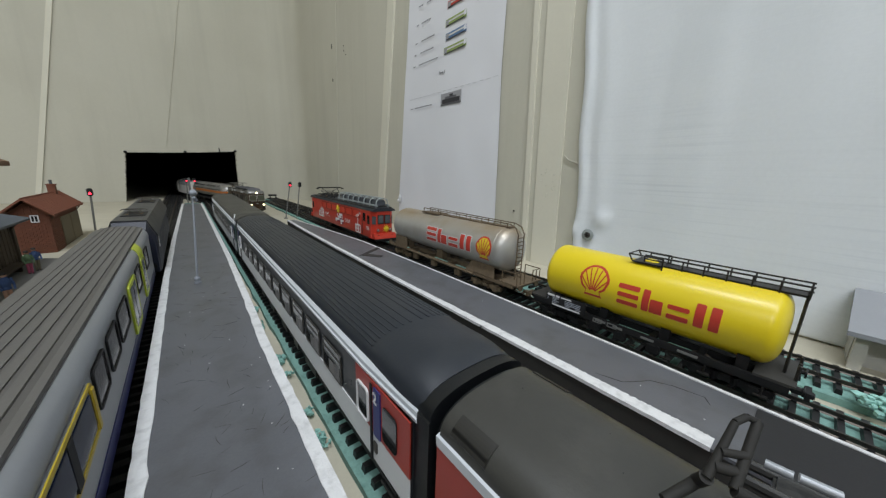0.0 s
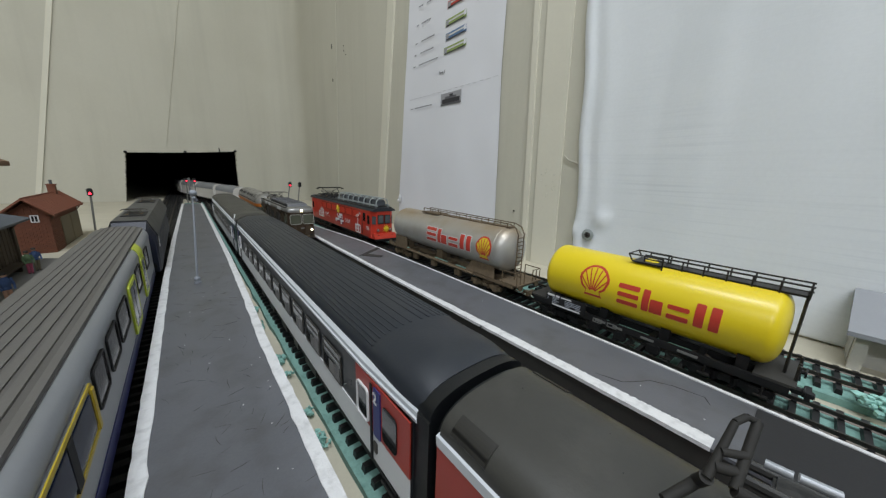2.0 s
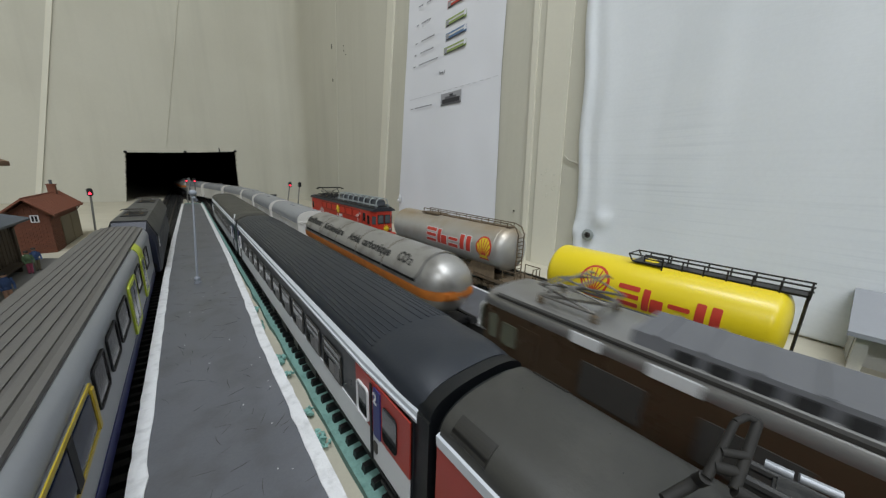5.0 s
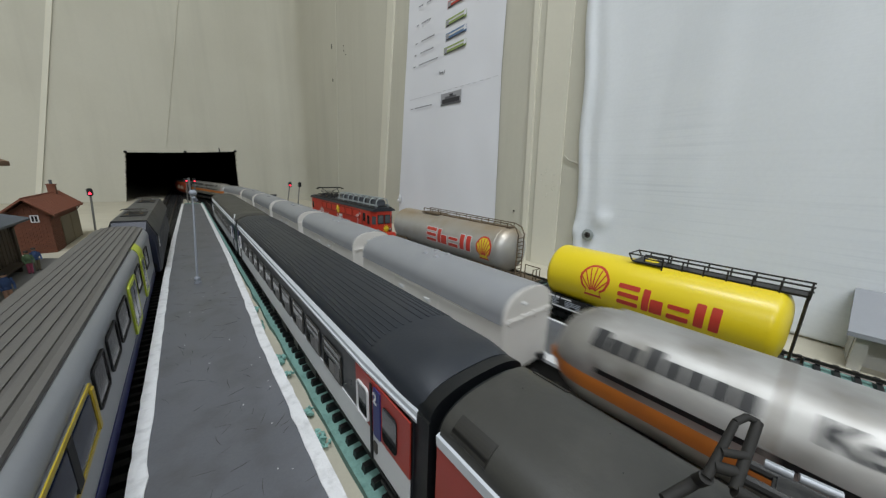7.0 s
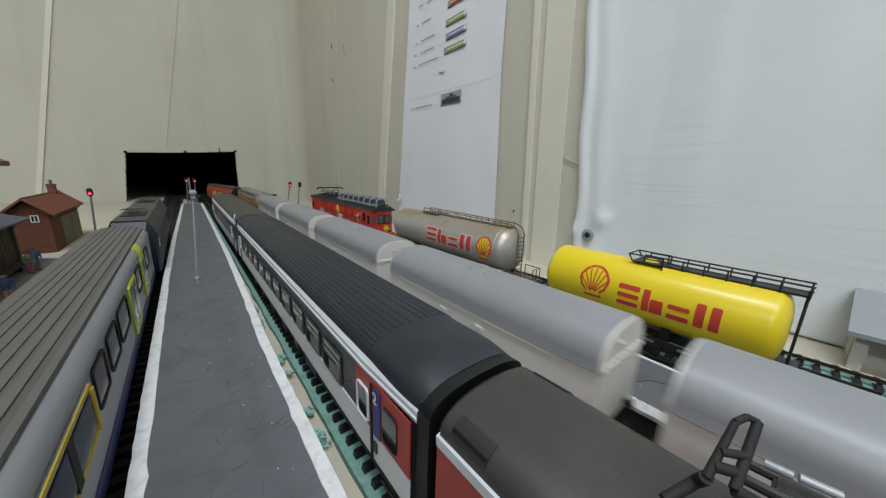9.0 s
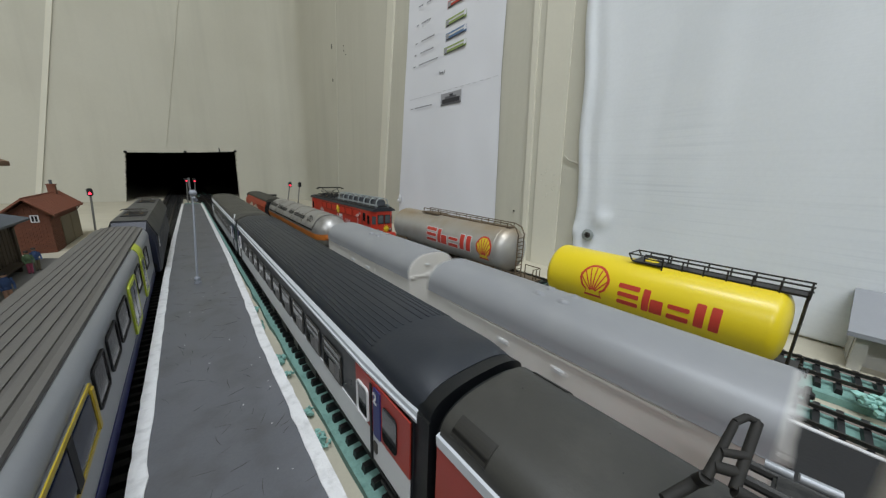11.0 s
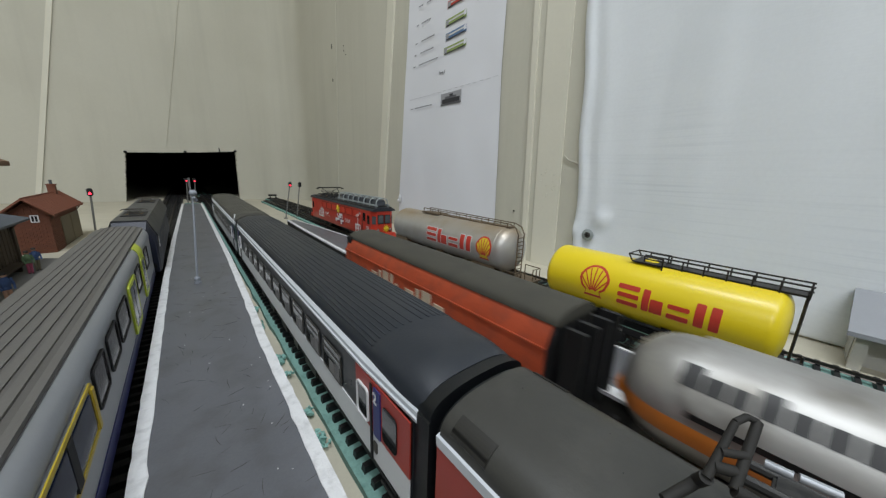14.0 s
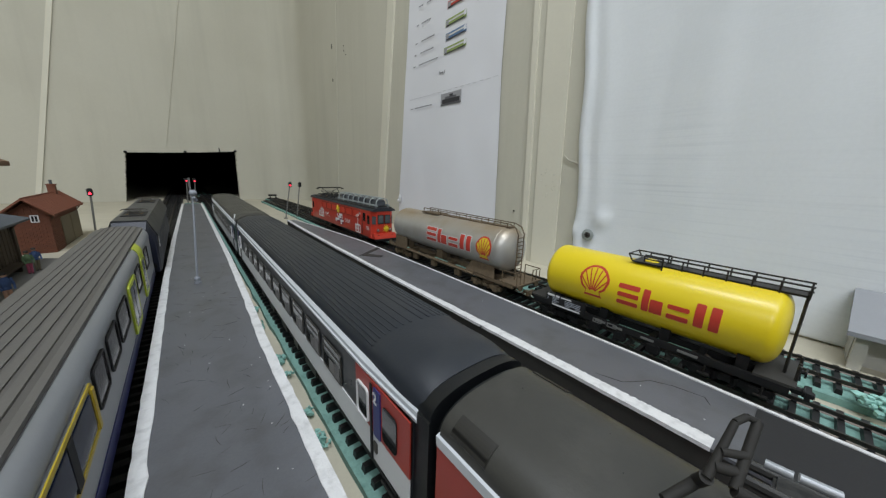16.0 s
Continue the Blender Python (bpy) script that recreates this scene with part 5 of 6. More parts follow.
dark_wagon()
lump = bmesh.new()
for i in range(70):
    a = random.uniform(0, 6.28)
    ball((.172 + .010 * math.cos(a) * random.random(), -.082 + .012 * math.sin(a) * random.random(), -.002 + .004 * random.random()), random.uniform(.0008, .0020), lump, random.uniform(.6, 2.0), random.uniform(.6, 1.6), random.uniform(.3, .9), 5)
tagged(part("foam_scraps", lump, M_SCRAP), "torn mint green foam scraps between the tracks", "foam", kind="stuff")
lump2 = bmesh.new()
for x0, y, count, spread in ((-.0226, .0535, 60, .0032), (-.0232, .1150, 60, .0040), (-.0226, .1010, 18, .0026), (-.0215, .0700, 14, .0024), (-.0225, .1900, 24, .004), (-.0228, .160, 20, .003)):
    for i in range(count):
        c = Vector((x0 + random.gauss(0, .0010), y + random.gauss(0, spread * .45), -.0064 + abs(random.gauss(0, .0009))))
        crumb = bmesh.ops.create_icosphere(lump2, subdivisions=1, radius=random.uniform(.0004, .0011), matrix=Matrix.Translation(c) @ pose(0, 0, 0, random.uniform(0, 90), random.uniform(0, 90), 0) @ Matrix.Diagonal((1.5, .9, .5, 1)))
        for v in crumb["verts"]:
            v.co += Vector([random.gauss(0, .00022) for _ in range(3)])
tagged(part("foam_scraps", lump2, M_SCRAP), "torn mint green foam scraps beside the platform", "foam", kind="stuff")


def red_loco():
    L, w = .243, .0150
    lo = thing("locomotive", "bright red electric locomotive with printed adverts and roof resistors", "locomotive", m=pose(.1405, .4235, 0))
    h = L / 2
    z1 = .0430

    part("body", prism(rounded(-w, w, .008, z1, .002, 2), -h + .012, h - .012), M_LOCORED, lo)
    for k in (-1, 1):
        nose = [(-w, k * (h - .012)), (-w, k * (h - .006)), (-w * .66, k * h), (w * .66, k * h), (w, k * (h - .006)), (w, k * (h - .012))]
        if k < 0:
            nose.reverse()
        part("cab_front", plan(nose, .008, z1), M_LOCORED, lo)
        apron = box(-w, w, k * h - .003, k * h + .003, .0085, .0150, .0005)
        for v in apron.verts:
            if v.co.z < .011:
                v.co.y += k * .0022
        part("buffer_beam", apron, M_LOCORED, lo)
        part("front_step", box(-w * .96, w * .96, k * (h + .004) - .003, k * (h + .004) + .003, .0066, .0084, .0004), M_BLACKPLAST, lo)
        for x0, x1 in ((-.0085, -.0010), (.0010, .0085)):
            part("window_frame", box(x0 - .0006, x1 + .0006, k * (h + .0001) - .0004, k * (h + .0001) + .0004, .0268, .0382, .0003), M_BLACKPLAST, lo)
            part("windscreen", box(x0, x1, k * (h + .0004) - .0004, k * (h + .0004) + .0004, .0275, .0375, .0003), M_GLASSCAB, lo)
        for sx in (-1, 1):
            ang = bmesh.new()
            box(-.0025, .0025, -.0004, .0004, .0265, .0365, bm=ang)
            bmesh.ops.rotate(ang, verts=ang.verts, matrix=Matrix.Rotation(radians(-sx * k * 49), 3, "Z"))
            shift(ang, sx * w * .835, k * (h - .0028))
            part("side_windscreen", ang, M_GLASSCAB, lo)
            side_rect("cab_door_window", lo, sx, w, k * (h - .013) - .003, k * (h - .013) + .003, .0255, .0365, M_GLASS, .0004)
            part("headlight_rim", ball((sx * .0085, k * (h + .0001), .0190), .0026, None, 1, .35, 1), M_LOCODEEP, lo)
            part("headlight", ball((sx * .0085, k * (h + .0008), .0190), .0016, None, 1, .5, 1), M_LOCOSILVER, lo)
        star = bmesh.new()
        for i in range(12):
            a = i * math.pi / 6
            rod((.003, k * (h + .0004), .0205), (.003 + .0052 * math.cos(a), k * (h + .0004), .0205 + .0052 * math.sin(a)), .0009, star, 5, .0002)
        ball((.003, k * (h + .0003), .0205), .0030, star, 1, .15, 1)
        part("sun_print", star, M_PRINTYEL, lo, "yellow sun emblem")
        coupler(lo, k * h, k)
        bogie(lo, k * .068, base=.034, wheel=.007)
    def prints(sx, name, pieces, material, label, d=.0003):
        bm = bmesh.new()
        for y0, y1, za, zb in pieces:
            box(sx * (w + d) - .00015, sx * (w + d) + .00015, y0, y1, za, zb, bm=bm)
        part(name, bm, material, lo, label)
    for sx in (-1, 1):
        for y in (.0505, .0290, .0075, -.0245, -.0490, -.0735):
            frame_side("panel_frame", lo, sx, w, y - .0105, y + .0105, .0300, .0405, .0008, M_LOCODEEP, .0007, .001)
            side_rect("side_panel", lo, sx, w, y - .0098, y + .0098, .0306, .0399, M_LOCOPANEL, .0004, .0008, "brighter red grille panel")
        star = bmesh.new()
        for i in range(14):
            a = i * math.pi / 7
            rod((sx * (w + .0006), -.0085, .0345), (sx * (w + .0006), -.0085 + .0070 * math.cos(a), .0345 + .0062 * math.sin(a)), .0012, star, 5, .0002)
        ball((sx * (w + .0005), -.0085, .0345), .0040, star, .15)
        part("sun_print", star, M_PRINTYEL, lo, "yellow sun emblem")
        part("sun_core", ball((sx * (w + .0009), -.0085, .0345), .0026, None, .15), M_ORANGE, lo)
        # white village, rail car and cable car drawings with their short lines of print
        prints(sx, "advert_print", [(.0555, .0790, .0145, .0165), (.0555, .0570, .0145, .0275), (.0600, .0612, .0145, .0265), (.0650, .0662, .0145, .0285), (.0705, .0717, .0145, .0260), (.0555, .0700, .0262, .0280), (.0620, .0655, .0280, .0305), (.0720, .0790, .0215, .0230), (.0770, .0790, .0145, .0230), (.0570, .0700, .0205, .0216)], M_PRINTWHT, "white drawing of a rail car")
        prints(sx, "advert_print", [(-.0240, -.0120, .0250, .0285), (-.0180, -.0060, .0215, .0245), (-.0120, .0030, .0175, .0205), (-.0280, -.0160, .0170, .0195), (-.0200, -.0165, .0130, .0172), (-.0060, -.0040, .0245, .0270), (.0000, .0025, .0150, .0176), (-.0240, -.0215, .0215, .0250)], M_PRINTWHT, "white drawing of a village")
        prints(sx, "advert_shade", [(-.0200, -.0150, .0196, .0212), (-.0110, -.0070, .0160, .0172), (-.0260, -.0230, .0140, .0160)], M_NAVY, "dark blue parts of the drawing")
        prints(sx, "advert_print", [(-.0850, -.0690, .0100, .0112), (-.0850, -.0690, .0195, .0212), (-.0850, -.0838, .0112, .0195), (-.0702, -.0690, .0112, .0195), (-.0790, -.0770, .0112, .0195), (-.0740, -.0728, .0112, .0195), (-.0850, -.0690, .0148, .0156), (-.0780, -.0768, .0212, .0335), (-.0815, -.0740, .0330, .0345), (-.0850, -.0815, .0350, .0375), (-.0740, -.0715, .0310, .0326)], M_PRINTWHT, "white drawing of a cable car")
        for piece in [(.0300, .0500, .0235, .0240), (.0340, .0500, .0218, .0223), (.0300, .0440, .0190, .0195), (-.0520, -.0340, .0225, .0230), (-.0520, -.0380, .0208, .0213), (-.0500, -.0340, .0186, .0191), (-.1100, -.1020, .0185, .0190), (-.1100, -.1030, .0200, .0205), (-.1100, -.1030, .0215, .0220)]:
            prints(sx, "text_bar", [piece], M_PRINTWHT, "short unreadable line of print")
        part("hand_rail", rod((sx * (w + .0008), -.0915, .0120), (sx * (w + .0008), -.0915, .0330), .0004), M_STEEL, lo)
        part("door_seam", box(sx * (w + .0001) - .0003, sx * (w + .0001) + .0003, -.0905, -.0899, .010, .040), M_LOCODEEP, lo)
        side_rect("cab_side_window", lo, sx, w, -.1000, -.0935, .0280, .0385, M_GLASS, .0005, .001)
        for k in (-1, 1):
            part("side_sill", box(sx * (w - .0006) - .0012, sx * (w - .0006) + .0012, k * .065 - .045, k * .065 + .045, .0070, .0088), M_BLACKPLAST, lo)
    part("roof", prism(arc_roof(w + .0006, z1 - .0003, .0472, 16), -h - .001, h + .001), M_ROOFDARK, lo, "dark grey roof")
    for sx in (-1, 1):
        part("roof_walk", box(sx * .0115 - .0022, sx * .0115 + .0022, -h + .004, h - .010, .0462, .0472), M_DARKSIDE, lo)
    pantograph(lo, .064, .0505, 1.30, M_BLACKWIRE, .0035)
    pw = bmesh.new()
    for i in range(9):
        y = .030 + .0085 * i
        rod((-.009, y, .0500), (.009, y + random.uniform(-.004, .004), .0500 + random.uniform(0, .002)), .0005, pw, 5)
        rod((random.choice((-.006, .006)), y, .0470), (random.choice((-.006, .006)), y, .0520), .0009, pw, 6)
    part("roof_gear", pw, M_BLACKWIRE, lo, "black insulators and bars under the pantograph")
    cg = bmesh.new()
    cage_y = [.004 - .0172 * k for k in range(8)]
    for sx in (-.0085, .0085):
        for z in (.0490, .0500):
            rod((sx, -.120, z), (sx, .008, z), .0007, cg)
        rod((sx * .78, -.118, .0570), (sx * .78, .006, .0570), .0006, cg)
    rod((0, -.118, .0585), (0, .006, .0585), .0006, cg)
    for y in cage_y:
        arch = [(.0085 * math.cos(a), y, .0495 + .0090 * math.sin(a) ** .7) for a in (math.pi * i / 8 for i in range(9))]
        for p, q in zip(arch, arch[1:]):
            rod(p, q, .0008, cg, 6)
        for sx in (-.0085, .0085):
            rod((sx, y, .0465), (sx, y, .0495), .0006, cg)
    part("resistor_cage", cg, M_GALV, lo, "grey arched roof resistor cage")
    rs = bmesh.new()
    for y in cage_y[1:]:
        box(-.0066, .0066, y + .0030, y + .0142, .0480, .0562, .0012, rs)
    part("resistors", rs, M_RESISTOR, lo)
    return lo


red_loco()

# buffer stop at the end of the siding
stop = thing("buffer_stop", "small dark buffer stop at the end of the siding", "buffer stop", m=pose(.1664, 1.080, 0))
part("beam", box(-.012, .012, -.002, .002, .004, .009, .0006), M_BLACKPLAST, stop)
part("brace", rod((-.008, 0, .006), (-.008, -.018, -.001), .0012), M_BLACKPLAST, stop)
part("brace", rod((.008, 0, .006), (.008, -.018, -.001), .0012), M_BLACKPLAST, stop)

# ---- buildings on the west side ----


def brick_house():
    x0, x1, y0, y1, z0, ze, zr = -.1930, -.1655, .4735, .592, -.0078, .0350, .0472
    ho = thing("brick_house", "small red brick house with terracotta roof and chimney", "house")
    xm = (x0 + x1) / 2
    part("wall", prism([(x0, z0), (x0, ze), (xm, zr), (x1, ze), (x1, z0)], y0, y1), M_MORTAR, ho)
    brick = bpy.data.meshes.new("brick")
    bb = box(-.0021, .0021, -.0004, .0004, -.0008, .0008)
    bb.to_mesh(brick)
    bb.free()
    brick.materials.append(M_BRICK)
    row = 0
    z = z0 + .0012
    while z < zr - .004:
        half = (x1 - x0) / 2 * min(1, (zr - z - .002) / (zr - ze))
        n = int(half * 2 / .0046)
        for i in range(n):
            x = xm + (i - (n - 1) / 2) * .0046 + (.0011 if row % 2 else -.0011)
            if abs(x - xm) > half - .002:
                continue
            if abs(x - (xm + .0043)) < .0042 and .0250 < z < .0335:
                continue
            ob = new("brick", brick)
            ob.parent, ob.location = ho, (x, y0 - .0003, z)
        z += .0021
        row += 1
    for k, sg in ((0, -1), (1, 1)):
        bm = bmesh.new()
        xa, xb = (xm, xm + sg * .0190)
        za, zb = zr + .002, zr + .002 - (.0190) * (zr - ze) / (x1 - xm)
        vs = [(x, y, z + d) for d in (0, .0016) for x, y, z in ((xa, y0 - .007, za), (xa, y1 + .007, za), (xb, y1 + .007, zb), (xb, y0 - .007, zb))]
        v = [bm.verts.new(c) for c in vs]
        for f in ((0, 1, 2, 3), (7, 6, 5, 4), (0, 4, 5, 1), (1, 5, 6, 2), (2, 6, 7, 3), (3, 7, 4, 0)):
            bm.faces.new([v[i] for i in f])
        ro = part("roof", bm, M_TILE, ho)
        tr = bmesh.new()
        for i in range(30):
            y = y0 - .0065 + (y1 - y0 + .013) * i / 29
            rod((xa, y, za + .0016), (xb, y, zb + .0016), .0005, tr, 4)
        part("roof_tiles", tr, M_TILE, ro, "rows of terracotta tiles")
    part("chimney", box(xm - .0034, xm + .0034, .570, .577, zr - .002, zr + .0130, .0003), M_BRICK, ho)
    part("chimney_cap", box(xm - .0041, xm + .0041, .5693, .5777, zr + .0122, zr + .0136, .0003), M_TILE, ho)
    part("chimney_pot", rod((xm, .5735, zr + .013), (xm, .5735, zr + .0185), .0014, None, 10), M_SLATE, ho)
    part("ridge", rod((xm, y0 - .007, zr + .0035), (xm, y1 + .007, zr + .0035), .0010, None, 6), M_TILE, ho)
    wx0, wx1, wz0, wz1 = xm + .0020, xm + .0066, .0262, .0326
    wn = part("window", box(wx0, wx1, y0 - .0010, y0, wz0, wz1), M_GLASS, ho)
    wf = bmesh.new()
    for u0, u1, v0, v1 in ((wx0 - .0006, wx1 + .0006, wz1 - .0003, wz1 + .0006), (wx0 - .0006, wx1 + .0006, wz0 - .0006, wz0 + .0003), (wx0 - .0006, wx0 + .0003, wz0, wz1), (wx1 - .0003, wx1 + .0006, wz0, wz1), ((wx0 + wx1) / 2 - .0003, (wx0 + wx1) / 2 + .0003, wz0, wz1)):
        box(u0, u1, y0 - .0014, y0 - .0006, v0, v1, bm=wf)
    part("window_frame", wf, M_PRINTWHT, wn)
    for a, b2 in ((.509, .548), (.550, .588)):
        d = part("shutter_door", box(x1 - .0005, x1 + .0008, a, b2, z0 + .001, .0262), M_DOORTAN, ho, "khaki sliding shutter")
    for k in (-1, 1):
        part("eave_brace", rod((x1, (y0 + y1) / 2 + k * .056, .0270), (x1 + .0050, (y0 + y1) / 2 + k * .056, .0338), .0005), M_WOOD, ho)
    # bricks of the long wall beside the shutters
    row, z = 0, z0 + .0012
    while z < ze - .001:
        for i in range(9):
            y = y0 + .0024 + .0046 * i + (.0011 if row % 2 else -.0008)
            if y > .507:
                continue
            ob = new("brick", brick)
            ob.parent, ob.matrix_local = ho, pose(x1 + .0003, y, z, 0, 0, 90)
        z += .0021
        row += 1
    return ho


brick_house()


def shed():
    s = thing("station_shed", "brown timber shelter with a grey slate roof", "shed")
    x0, x1, y0, y1 = -.240, -.176, .330, .412
    part("wall", prism([(x0, -.0048), (x0, .032), (x1, .0305), (x1, -.0048)], y0, y1), M_DOORTAN, s)
    for y in [y0 + .0073 * k for k in range(13)]:
        part("plank", box(x1 - .0003, x1 + .0005, y - .0030, y + .0030, -.0045, .0300), M_WOOD, s)
    for y in (y0, (y0 + y1) / 2, y1):
        part("post", box(x1 + .0003, x1 + .0018, y - .0012, y + .0012, -.0048, .0310), M_WOOD, s)
    bm = bmesh.new()
    v = [bm.verts.new(c) for c in [(x, y, z + d) for d in (0, .0016) for x, y, z in ((-.245, y0 - .008, .0565), (-.245, y1 + .008, .0565), (-.1625, y1 - .002, .0362), (-.1625, y0 - .008, .0362))]]
    for f in ((0, 1, 2, 3), (7, 6, 5, 4), (0, 4, 5, 1), (1, 5, 6, 2), (2, 6, 7, 3), (3, 7, 4, 0)):
        bm.faces.new([v[i] for i in f])
    ro = part("roof", bm, M_SLATE, s)
    tr = bmesh.new()
    for i in range(20):
        y = y0 - .0075 + (y1 - y0 + .015) * i / 19
        rod((-.245, y, .0581), (-.1627, min(y, y1 - .0025), .0378), .0006, tr, 4)
    part("roof_battens", tr, M_SLATE, ro)
    part("eave_brace", rod((x1, y1 - .002, .026), (-.169, y1 - .002, .0362), .0008), M_WOOD, s)
    bn = box(-.174, -.166, y0 + .01, y1 - .02, -.0002, .0012)
    for y in (y0 + .015, y1 - .03):
        box(-.173, -.167, y - .001, y + .001, -.005, 0, bm=bn)
    tagged(part("bench", bn, M_WOOD), "low dark wooden bench before the shelter", "bench")
    return s


shed()
eave = thing("station_house", "tall station building with overhanging brown shingle roof", "house")
part("wall", box(-.36, -.215, .215, .318, -.0048, .090), M_DOORTAN, eave)
bm = bmesh.new()
v = [bm.verts.new(c) for c in [(x, y, z + d) for d in (0, .003) for x, y, z in ((-.29, .20, .150), (-.29, .334, .150), (-.1375, .30, .0850), (-.1375, .20, .0850))]]
for f in ((0, 1, 2, 3), (7, 6, 5, 4), (0, 4, 5, 1), (1, 5, 6, 2), (2, 6, 7, 3), (3, 7, 4, 0)):
    bm.faces.new([v[i] for i in f])
part("roof", bm, M_BROWNROOF, eave)


M_SKIN = mat("painted_skin", (.42, .24, .16), .6, var=.1, scale=300)
M_HAIR = mat("dark_painted_hair", (.02, .015, .012), .6)
M_PINKFIG = mat("pink_painted_cloth", (.45, .09, .16), .6, var=.2, scale=300)


def figure(label, x, y, hgt, coat, legs):
    """A small painted model figure, one mesh, painted by height."""
    bm = bmesh.new()
    ball((0, 0, hgt * .92), hgt * .070, bm, 1, 1, 1.15)
    ball((0, hgt * .015, hgt * .945), hgt * .068, bm, 1.02, 1, .9)
    ball((0, 0, hgt * .68), hgt * .115, bm, 1.05, .7, 1.65)
    ball((0, 0, hgt * .50), hgt * .10, bm, 1.05, .75, 1.0)
    for sx in (-1, 1):
        rod((sx * hgt * .045, 0, 0), (sx * hgt * .05, 0, hgt * .50), hgt * .035, bm, 8, hgt * .05)
        rod((sx * hgt * .115, 0, hgt * .80), (sx * hgt * .150, -hgt * .03, hgt * .60), hgt * .032, bm, 8)
        rod((sx * hgt * .150, -hgt * .03, hgt * .60), (sx * hgt * .120, -hgt * .10, hgt * .47), hgt * .026, bm, 8)
        ball((sx * hgt * .05, -hgt * .03, hgt * .02), hgt * .035, bm, 1, 1.7, .6, 8)
    ob = tagged(part("figurine", bm, coat), label, "figurine", "figurines")
    for m in (legs, M_SKIN, M_HAIR):
        ob.data.materials.append(m)
    for f in ob.data.polygons:
        z = f.center.z / hgt
        f.material_index = 3 if z > .93 or z < .04 else 2 if z > .85 else 0 if z > .47 else 1
    ob.matrix_world = pose(x, y, -.005, 0, 0, random.uniform(-60, 60))
    return ob


figure("tiny painted figurine in green on the tarmac", -.1596, .3700, .0200, M_GREENFIG, M_PINKFIG)
figure("tiny painted figurine in blue on the tarmac", -.1578, .3800, .0205, M_BLUEFIG, M_DOORTAN)
figure("tiny painted figurine in blue on the grey pad", -.1490, .2850, .0222, M_BLUEFIG, M_SKIN)

# low building beside the siding
bl = thing("grey_roofed_halt", "small pale building with smooth grey roof beside the wall", "building")
part("wall", box(.238, .260, -.155, -.072, -.008, .0165), M_CONCRETE, bl)
part("pillar", box(.228, .233, -.077, -.072, -.008, .0138), M_CONCRETE, bl)
part("pillar", box(.228, .233, -.155, -.150, -.008, .0138), M_CONCRETE, bl)
bm = bmesh.new()
v = [bm.verts.new(c) for c in [(x, y, z + d) for d in (-.0025, 0) for x, y, z in ((.258, -.16, .0325), (.258, -.068, .0325), (.222, -.068, .0150), (.222, -.16, .0150))]]
for f in ((0, 1, 2, 3), (7, 6, 5, 4), (0, 4, 5, 1), (1, 5, 6, 2), (2, 6, 7, 3), (3, 7, 4, 0)):
    bm.faces.new([v[i] for i in f])
part("roof", bm, M_GREYROOF, bl)

# ---- the moving goods train ----
TRAIN = []   # (vehicle, place of its middle behind the front of the train at the start)


